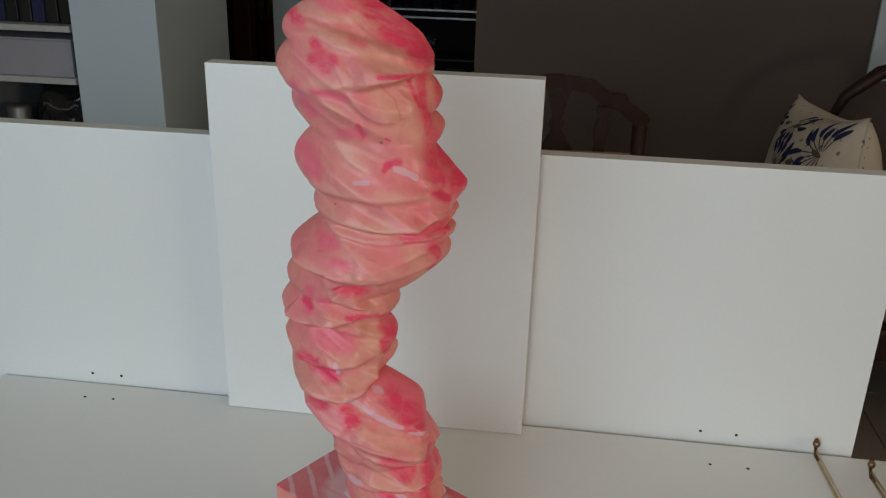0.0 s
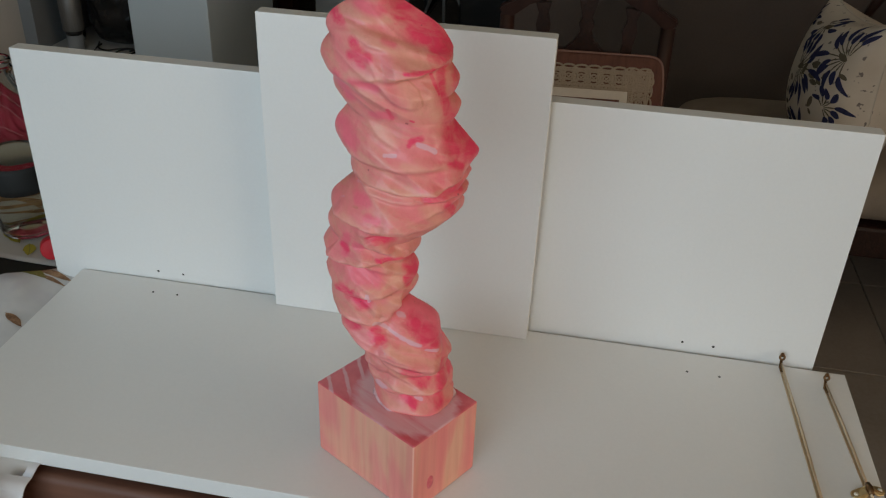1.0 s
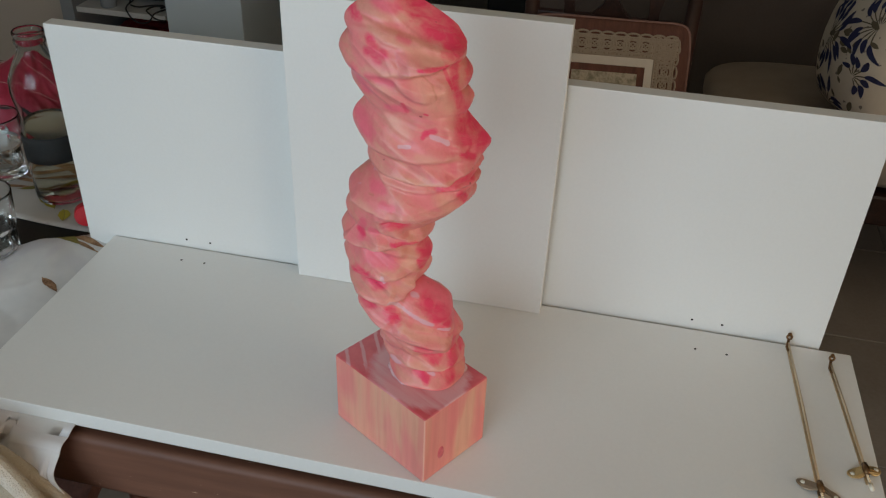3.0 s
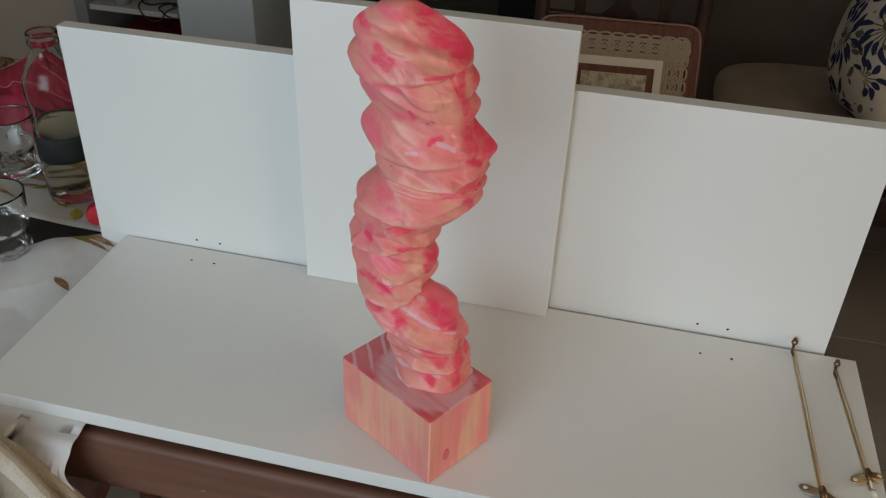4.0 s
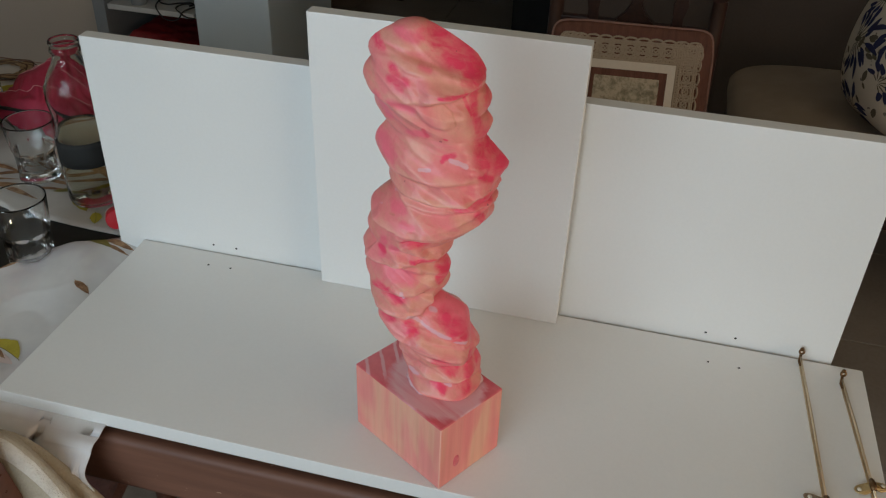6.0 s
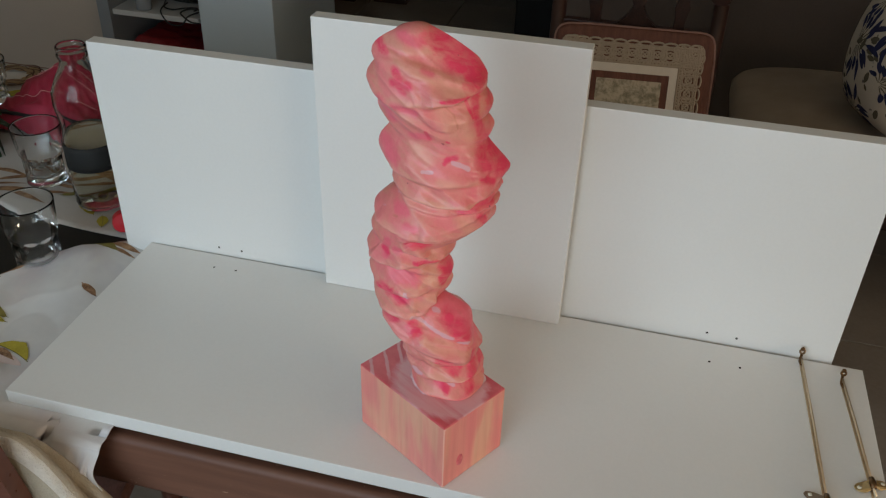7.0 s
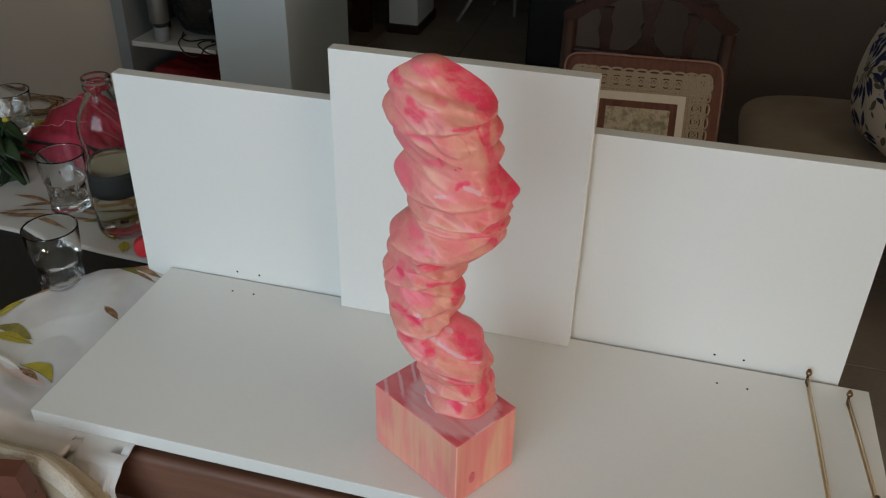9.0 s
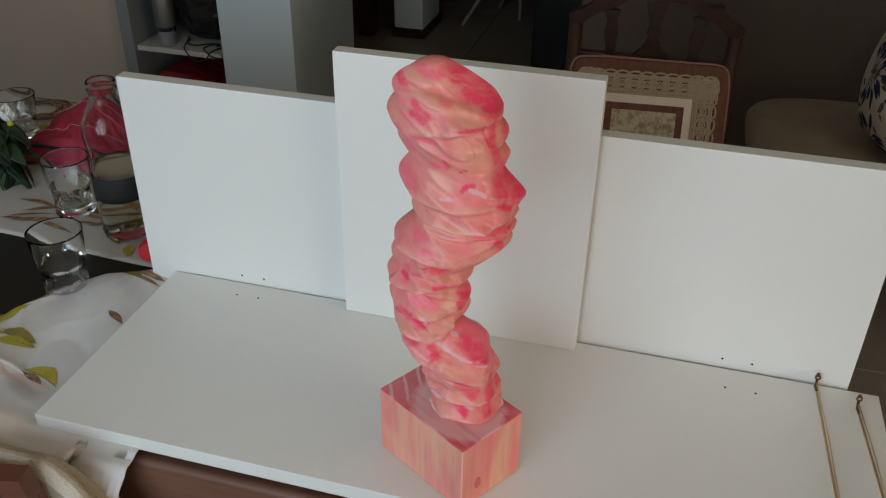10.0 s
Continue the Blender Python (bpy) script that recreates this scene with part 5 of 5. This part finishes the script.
def lace_pad():
    """A brown padded cushion with a lace-edged cloth on it, leaning on the chair's back."""
    t = thing("padded_cushion", pose(0.122, 0.950, -0.134, -27, 0, 5), "brown padded chair cushion leaning on the chair back", "cushion")

    def puffed(u, v):
        a = 2 * math.pi * u
        ring = [(0.0, -0.002), (0.90, -0.002), (0.965, 0.001), (1.0, 0.010), (0.985, 0.024), (0.93, 0.032), (0.0, 0.034)]
        k = v * (len(ring) - 1)
        lo = min(int(k), len(ring) - 2)
        (r0, y0), (r1, y1) = ring[lo], ring[lo + 1]
        r, y = r0 + (r1 - r0) * (k - lo), y0 + (y1 - y0) * (k - lo)
        ex = 0.16
        x, z = math.copysign(abs(math.cos(a)) ** ex, math.cos(a)), math.copysign(abs(math.sin(a)) ** ex, math.sin(a))
        wob = 1 + 0.012 * noise.noise((x * 3, z * 3, 1))
        return Vector((0.1710 * x * r * wob, y - 0.0015 * noise.noise((x * r * 4, z * r * 4, 2)), 0.165 * z * r * wob))
    part("padding", sheet(120, 24, puffed, wrap=True), pad_cloth, t, smooth=True)
    edge = [puffed(k / 160, 0.5) for k in range(161)]
    part("piping", tube([p + Vector((0, -0.001, 0)) for p in edge], 0.0028, 6), pad_piping, t, "worn pinkish piping", True)
    c = thing("lace_cloth", pose(0.119, 0.944, -0.142, -27, 0, 5), "ecru lace-edged cloth with a faded floral middle", "cloth")

    def frame_strip(w0, h0, w1, h1, y, mat, name):
        bm = bmesh.new()
        loops = [[bm.verts.new((sx * w / 2, yy, sz * h / 2)) for sx, sz in ((-1, -1), (1, -1), (1, 1), (-1, 1))] for w, h, yy in ((w0, h0, y + 0.0012), (w0, h0, y), (w1, h1, y), (w1, h1, y + 0.0012))]
        for a, d in zip(loops, loops[1:] + loops[:1]):
            for k in range(4):
                bm.faces.new((a[k], a[(k + 1) % 4], d[(k + 1) % 4], d[k]))
        bmesh.ops.recalc_face_normals(bm, faces=bm.faces[:])
        part(name, bm, mat, c)
    frame_strip(0.209, 0.198, 0.168, 0.154, -0.0052, linen_white, "linen_band")
    frame_strip(0.168, 0.154, 0.136, 0.122, -0.0046, pad_cloth, "brown_band")
    part("floral_middle", box((-0.069, -0.0052, -0.062), (0.069, -0.004, 0.062)), floral_faded, c)
    # lace: rows of threads, picots and open rings between the linen and the scalloped edge
    half_w, half_h, band = 0.147, 0.142, 0.045
    rings = []
    def ringlet(x, z, rx, rz):
        pts = [(x + rx * math.cos(a), -0.0056, z + rz * math.sin(a)) for a in [2 * math.pi * k / 12 for k in range(13)]]
        return tube(pts, 0.0021, 4)
    step = 0.0275
    sides = (("top", 0), ("right", 1), ("left", 2), ("bottom", 3))
    for name, side in sides:
        bits = []
        span = half_w if side in (0, 3) else half_h
        n = int(round(2 * span / step))
        for k in range(n):
            a = -span + (k + 0.5) * 2 * span / n
            local = [ringlet(a, -band * 0.5, 0.007, 0.0065), ringlet(a, -band * 0.5, 0.0128, 0.0135), ringlet(a + 0.0137, -band * 0.5, 0.005, 0.009), ringlet(a, -0.001, 0.0125, 0.0045)]
            for j in (-0.0115, -0.004, 0.004, 0.0115):
                local.append(ringlet(a + j, -band + 0.0035, 0.0030, 0.0028))
                local.append(ringlet(a + j, -0.0075, 0.0028, 0.0022))
            local.append(tube([(a - 0.0138, -0.0056, -band + 0.008), (a + 0.0138, -0.0056, -0.010)], 0.0016, 4))
            local.append(tube([(a + 0.0138, -0.0056, -band + 0.008), (a - 0.0138, -0.0056, -0.010)], 0.0016, 4))
            bits += local
        for z in (-band, -band + 0.0075, -0.0105, -0.0048):
            bits.append(tube([(-span, -0.0056, z), (span, -0.0056, z)], 0.0019, 4))
        bm = merged(*bits)
        turn = {0: pose(0, 0, half_h), 3: pose(0, 0, -half_h, 0, 180, 0), 1: pose(half_w, 0, 0, 0, 90, 0), 2: pose(-half_w, 0, 0, 0, -90, 0)}[side]
        bm.transform(turn)
        part("lace_border", bm, lace_thread, c, "openwork crochet lace border")
    return t


lace_pad()


def armchair():
    t = thing("armchair", pose(0.86, 1.585, FLOOR), "taupe upholstered armchair with a dark wooden frame", "armchair")
    h = -0.30 - FLOOR
    def seat_place(u, v):
        a, b = 2 * math.pi * u, (v - 0.5) * math.pi
        k = 0.28
        sx = math.copysign(abs(math.cos(a)) ** k, math.cos(a)) * math.cos(b) ** 0.3
        sy = math.copysign(abs(math.sin(a)) ** k, math.sin(a)) * math.cos(b) ** 0.3
        sz = math.copysign(abs(math.sin(b)) ** 0.55, math.sin(b))
        return Vector((-0.08 + 0.385 * sx, -0.02 + 0.29 * sy, h - 0.075 + 0.075 * sz - 0.02 * (sx * sx + sy * sy) * (sz > 0)))
    part("seat_cushion", sheet(64, 24, seat_place, wrap=True), sofa_cloth, t, "plump taupe seat cushion", True)
    part("seat_rail", box((-0.44, -0.30, h - 0.24), (0.44, 0.30, h - 0.152), 0.01), carved_wood, t)
    for x in (-0.42, 0.38):
        for y in (-0.28, 0.26):
            part("leg", box((x, y, 0), (x + 0.045, y + 0.045, h - 0.238), 0.006), carved_wood, t)
    arm = tube([(0.34, -0.28, h + 0.14), (0.36, 0.0, h + 0.18), (0.37, 0.28, h + 0.24)], [0.024, 0.028, 0.026], 12)
    part("arm_rest", arm, carved_wood, t, smooth=True)
    part("arm_post", box((0.32, -0.29, h - 0.152), (0.365, -0.25, h + 0.13), 0.006), carved_wood, t)
    part("back_frame", tube([(0.02, 0.30, h + 0.20), (0.06, 0.29, h + 0.30), (0.14, 0.29, h + 0.37), (0.30, 0.30, h + 0.42), (0.42, 0.31, h + 0.40)], [0.012, 0.020, 0.025, 0.025, 0.018], 12, 0.8), carved_wood, t, smooth=True)
    part("back_post", box((0.34, 0.285, h - 0.152), (0.40, 0.33, h + 0.40), 0.01), carved_wood, t)
    return t


armchair()


def cushion():
    """A patterned scatter cushion standing on the armchair against its arm."""
    t = thing("scatter_cushion", pose(0.762, 1.43, -0.340), "cream scatter cushion printed with dark blue flower sprays", "cushion")
    turn = pose(0, 0, 0.208, 0, -3, -78)

    def shape(u, v, side):
        x, z = (u - 0.5) * 2, (v - 0.5) * 2
        puff = (max(0.0, (1 - x * x) * (1 - z * z))) ** 0.5
        pull = 1 - 0.16 * (1 - x * x) * abs(z) ** 4
        tuck = 1 - 0.10 * (1 - z * z) * abs(x) ** 4
        return turn @ Vector((0.175 * x * tuck, side * 0.125 * puff * (1 - 0.10 * z), 0.188 * z * pull))
    a, b = sheet(30, 30, lambda u, v: shape(u, v, -1)), sheet(30, 30, lambda u, v: shape(1 - u, v, 1))
    part("cover", merged(a, b), cushion_cotton, t, smooth=True)
    seam = [shape(k / 20, 0, 1) for k in range(20)] + [shape(1, k / 20, 1) for k in range(20)] + [shape(1 - k / 20, 1, 1) for k in range(20)] + [shape(0, 1 - k / 20, 1) for k in range(21)]
    part("piping", tube(seam, 0.0022, 6), cushion_cotton, t, smooth=True)
    def on_cover(x, z, lift):
        q = shape(max(0.01, min(0.99, x / 0.35 + 0.5)), max(0.01, min(0.99, z / 0.38 + 0.5)), -1)
        return q + turn.to_3x3() @ Vector((0, -lift, 0))

    def spray(cx, cz, size, spin, count):
        """A fan of thin stalks that swell and curl into heavy drops at their ends."""
        stalks, drops = [], []
        for k in range(count):
            part_way = (k - (count - 1) / 2) / count
            ang = spin + part_way * 210
            ca, sa = math.cos(radians(ang)), math.sin(radians(ang))
            le = size * (1.0 + 0.16 * math.sin(k * 2.4)) * (1 - 0.35 * abs(part_way))
            bend = 0.34 * (1 if k % 2 else 0.55) * (1 if part_way > 0 else -1)

            def petal(u, v, lo, hi, broad, lift):
                w = lo + (hi - lo) * u
                half = broad * math.sin(math.pi * (0.06 + 0.90 * u)) ** 0.7
                p = 0.10 * size + le * (w - 0.25 * max(0, w - 0.7))
                q = (v - 0.5) * 2 * half + bend * le * w ** 2.6
                return on_cover(cx + p * ca - q * sa, cz + p * sa + q * ca, lift)
            stalks.append(sheet(6, 2, lambda u, v: petal(u, v, 0.0, 0.75, 0.0016, 0.0013)))
            drops.append(sheet(7, 2, lambda u, v: petal(u, v, 0.48, 1.12, 0.0078, 0.0018)))
        flower = part("flower_spray", merged(*drops), navy_print, t)
        part("stalks", merged(*stalks), olive_sprig, flower)

    for cx, cz, size, spin, count in ((-0.015, 0.035, 0.078, 10, 13), (0.015, -0.135, 0.068, 40, 11), (0.125, 0.095, 0.078, 170, 12), (-0.125, -0.03, 0.062, 200, 10), (-0.02, 0.150, 0.052, 330, 8), (0.11, -0.03, 0.045, 30, 8),
                                      (-0.125, 0.12, 0.045, 120, 7), (-0.10, -0.145, 0.040, 90, 6)):
        spray(cx, cz, size, spin, count)
    rnd = random.Random(12)
    for k in range(40):
        cx, cz, spin, size = rnd.uniform(-0.14, 0.14), rnd.uniform(-0.16, 0.16), rnd.uniform(0, 360), rnd.uniform(0.008, 0.015)

        def dot(u, v, cx=cx, cz=cz, spin=spin, size=size):
            p, q = (u - 0.5) * 2 * size, (v - 0.5) * size * math.sin(math.pi * (0.1 + 0.8 * u))
            x, z = cx + p * math.cos(spin) - q * math.sin(spin), cz + p * math.sin(spin) + q * math.cos(spin)
            return shape(max(0.02, min(0.98, x / 0.35 + 0.5)), max(0.02, min(0.98, z / 0.38 + 0.5)), -1) + turn.to_3x3() @ Vector((0, -0.0011, 0))
        part("printed_sprig", sheet(6, 2, dot), olive_sprig, t)
    return t


cushion()

# ---- bookcase ----


def bookcase():
    t = thing("bookcase", pose(-1.465, 1.85, FLOOR), "grey-white built-in bookcase with open shelves", "bookcase")
    b = FLOOR
    lo, hi = -1.668 + 1.465, -1.292 + 1.465
    part("side_panel", box((lo, -0.20, 0), (lo + 0.045, 0.40, CEILING - b - 0.01), 0.002), trim_shaded, t, "painted side panel with shade in its grey")
    part("side_panel", box((hi - 0.012, -0.17, 0), (hi, 0.40, CEILING - b - 0.01), 0.002), trim_shaded, t)
    part("back_panel", box((lo + 0.046, 0.38, 0), (hi - 0.013, 0.40, CEILING - b - 0.01)), dimmed_paint, t)
    for z in (-0.70, -0.364, -0.047, 0.105, 0.45, 0.8, 1.2):
        part("shelf", box((lo + 0.046, -0.185, z - b), (hi - 0.013, 0.379, z - b + 0.018), 0.0015), shelf_white, t)
    return t


bookcase()
top = -0.364 + 0.0185
can = thing("steel_canister", pose(-1.522, 1.70, top), "tall steel canister with a pale lower half on the shelf", "canister")
part("canister_body", lathe([(0, 0), (0.0245, 0), (0.026, 0.003), (0.026, 0.052), (0, 0.052)], 28), trim_shaded, can, "pale lower half", smooth=True)
part("dark_band", lathe([(0, 0.0522), (0.0255, 0.0522), (0.0255, 0.066), (0, 0.066)], 28), black_plastic, can, smooth=True)
part("upper_sleeve", lathe([(0, 0.0662), (0.032, 0.0662), (0.034, 0.070), (0.034, 0.215), (0.030, 0.222), (0, 0.222)], 28), dim_steel, can, "brushed steel upper half", smooth=True)
jar = thing("glass_jar", pose(-1.578, 1.80, top), "clear glass jar beside the canister", "jar")
part("jar_body", lathe([(0, 0), (0.026, 0), (0.028, 0.01), (0.028, 0.15), (0.022, 0.17), (0.022, 0.18), (0.0195, 0.18), (0.0195, 0.168), (0.0255, 0.15), (0.0255, 0.012), (0, 0.006)], 24), glass_clear, jar, smooth=True)
bag = thing("black_bag", pose(-1.408, 1.86, top), "crumpled shiny black bag filling the shelf", "bag")


def bag_place(u, v):
    """A slumped bag: a rounded block pulled into sharp creases."""
    a, q = 2 * math.pi * u, math.pi * (v - 0.5)
    x = math.copysign(abs(math.cos(a)) ** 0.5, math.cos(a)) * max(0.0, math.cos(q)) ** 0.4
    y = math.copysign(abs(math.sin(a)) ** 0.5, math.sin(a)) * max(0.0, math.cos(q)) ** 0.4
    z = math.copysign(abs(math.sin(q)) ** 0.7, math.sin(q))
    fold = 0.022 * (0.25 - abs(noise.noise((x * 2.2 + z, y * 2.2 - z, z * 2.6)))) + 0.010 * (0.25 - abs(noise.noise((x * 6, y * 6, z * 5))))
    up = 0.142 + 0.14 * z + fold * 0.6 * (z + 1)
    return Vector((x * (0.100 + fold), y * (0.125 + fold), max(0.0, up)))


part("bag_skin", sheet(90, 44, bag_place, wrap=True), surface("shiny_black_film", (0.006, 0.006, 0.006), (0.020, 0.020, 0.020), 0.22, scale=30, fine=200, bump=0.2, depth=0.002), bag, smooth=True)
part("tie", tube([bag_place(0.70 + 0.012 * k, 0.62 + 0.02 * math.sin(k)) + Vector((0, -0.004, 0.002)) for k in range(10)], 0.003, 6), dim_steel, bag, "pale twisted tie", True)
for k, loop in enumerate((((-0.10, 0.03, 0.004), (-0.07, -0.03, 0.004), (-0.03, -0.045, 0.004), (0.0, -0.02, 0.004), (0.035, -0.012, 0.005), (0.05, -0.025, 0.006), (0.045, -0.045, 0.006)),
                          ((-0.075, 0.0, 0.008), (-0.065, -0.05, 0.010), (-0.05, -0.089, 0.006), (-0.028, -0.096, -0.020), (0.0, -0.097, -0.030), (0.03, -0.096, -0.022), (0.05, -0.089, 0.004), (0.07, -0.05, 0.008),
                           (0.05, -0.030, 0.008), (0.02, -0.040, 0.008), (0.012, -0.070, 0.006), (0.03, -0.089, 0.002), (0.06, -0.096, -0.012), (0.095, -0.095, -0.014)))):
    c = thing("black_cable", pose(-1.392, 1.757, top), "loose black cable looped over the shelf edge", "cable", "loose cables")
    pts = [Vector(p) for p in loop]
    fine = []
    for i in range(len(pts) - 1):
        p0, p1, p2, p3 = pts[max(0, i - 1)], pts[i], pts[i + 1], pts[min(len(pts) - 1, i + 2)]
        for j in range(6):
            q = j / 6
            fine.append(0.5 * (2 * p1 + (p2 - p0) * q + (2 * p0 - 5 * p1 + 4 * p2 - p3) * q * q + (3 * p1 - p0 - 3 * p2 + p3) * q ** 3))
    part("cord", tube(fine, 0.0026, 6), cable_black, c, smooth=True)
bas = thing("red_basket", pose(-1.445, 1.83, -0.70 + 0.0185), "square orange-brown wicker basket under a dark red cover", "basket")


def basket_side(u, v):
    a = 2 * math.pi * u
    x, y = (math.copysign(abs(f) ** 0.35, f) for f in (math.cos(a), math.sin(a)))
    weave = 0.003 * math.sin(60 * a / 2) * math.sin(v * 30)
    return Vector((x * (0.145 + 0.014 * v + weave), y * (0.150 + 0.014 * v + weave), 0.205 * v))


part("basket_body", sheet(150, 24, basket_side, 0.006, wrap=True), orange_wicker, bas, smooth=True)
part("basket_floor", box((-0.125, -0.13, 0.0005), (0.125, 0.13, 0.008), 0.002), orange_wicker, bas)


def cover_place(u, v):
    x, y = (u - 0.5) * 0.30, (v - 0.5) * 0.31
    rim = min(ease(0, 0.12, u), ease(1, 0.88, u), ease(0, 0.12, v), ease(1, 0.88, v))
    return Vector((x, y, 0.2065 + 0.030 * rim * ease(0.95, 0.1, u) + 0.006 * noise.noise((x * 30, y * 30, 2))))


part("red_cover", sheet(40, 40, cover_place, 0.003), red_lacquer, bas, "dark red woven cover", True)
bx = thing("storage_box", pose(-1.42, 1.78, -0.047 + 0.0185), "pale lilac cardboard storage box on the shelf", "box")
part("box_body", box((-0.19, -0.10, 0), (0.104, 0.14, 0.106), 0.003), box_lilac, bx)
part("lid", box((-0.192, -0.102, 0.1065), (0.106, 0.142, 0.112), 0.002), box_lilac, bx)
dark = thing("dark_books", pose(-1.47, 1.80, 0.105 + 0.0185), "row of dark books on the upper shelf", "books")
for k in range(7):
    part("book", box((-0.14 + 0.042 * k, -0.09, 0), (-0.102 + 0.042 * k, 0.1, 0.2 + 0.02 * math.sin(k * 2)), 0.003), (black_plastic, navy_print, black_plastic)[k % 3], dark)

# ---- the dark hall ----
rack = thing("hall_shelf", pose(-0.58, 4.15, FLOOR), "dark hall shelf unit with glass and metal things", "shelf")
for x in (-0.26, 0.24):
    part("upright", box((x, -0.15, 0), (x + 0.02, 0.15, 1.5), 0.002), black_plastic, rack)
for z in (0.2, 0.46, 0.68, 0.72, 1.05, 1.4):
    part("shelf", box((-0.239, -0.15, z), (0.239, 0.15, z + 0.012), 0.002), silver if z in (0.68, 0.72) else black_plastic, rack)
for k in range(4):
    jar2 = thing("dark_bottle", pose(-0.75 + 0.11 * k, 4.1, FLOOR + 0.733), "dark glass bottle on the hall shelf", "bottle", "hall bottles")
    part("bottle_body", lathe([(0, 0), (0.03, 0), (0.03, 0.13), (0.012, 0.18), (0.012, 0.24), (0, 0.24)], 16), black_plastic, jar2, smooth=True)
sack = thing("yellow_cloth", pose(-1.62, 4.3, FLOOR), "yellow-green cloth hanging on a dark stand", "cloth")
part("stand", tube([(0, 0, 0), (0, 0, 1.2)], 0.02, 10), black_plastic, sack)
part("hanging_cloth", sheet(20, 20, lambda u, v: Vector(((u - 0.5) * 0.16 * (0.6 + 0.4 * v), -0.03 + 0.02 * math.sin(u * 14), 0.60 + 0.6 * v)), 0.004), paint_yellow, sack, smooth=True)
part("hanging_sash", sheet(14, 14, lambda u, v: Vector((0.03 + (u - 0.5) * 0.12, -0.05 + 0.015 * math.sin(u * 11), 0.40 + 0.22 * v)), 0.004), red_cloth, sack, "dark red cloth below the yellow one", True)
stand = thing("folding_stand", pose(-0.72, 3.72, FLOOR), "folding stand with thin white metal legs", "stand")
for a, c in (((-0.22, -0.20), (0.12, 0.05)), ((0.16, 0.12), (-0.10, 0.02)), ((0.05, -0.02), (0.03, 0.0)), ((-0.1, 0.15), (0.14, -0.05))):
    part("leg", tube([(a[0], a[1], 0.0), (c[0], c[1], 0.6)], 0.009, 8), shelf_white, stand, smooth=True)
part("platform", box((-0.16, -0.1, 0.6), (0.2, 0.1, 0.62), 0.004), black_plastic, stand)
case = thing("black_case", pose(-0.36, 3.1, FLOOR), "tall black case standing in the dark hall", "case")
part("case_body", box((-0.12, -0.1, 0), (0.12, 0.1, 0.55), 0.012), black_plastic, case)
part("handle", tube([(-0.04, 0, 0.55), (-0.03, 0, 0.575), (0.03, 0, 0.575), (0.04, 0, 0.55)], 0.006, 8), black_plastic, case)

# ---- floor tiles, one by one ----
tile_box = box((-0.2235, -0.2235, -0.006), (0.2235, 0.2235, 0), 0.0012, 1)
tile_mesh = bpy.data.meshes.new("tile")
tile_box.to_mesh(tile_mesh)
tile_box.free()
tile_mesh.materials.append(floor_tile)
ground = bpy.data.objects["floor"]
for i in range(12):
    for j in range(20):
        ob = new("tile", tile_mesh)
        ob.matrix_world = pose(-2.83 + 0.45 * i, -2.72 + 0.45 * j, FLOOR + 0.0003 * ((i * 7 + j * 3) % 4) / 3)
        ob.parent = ground
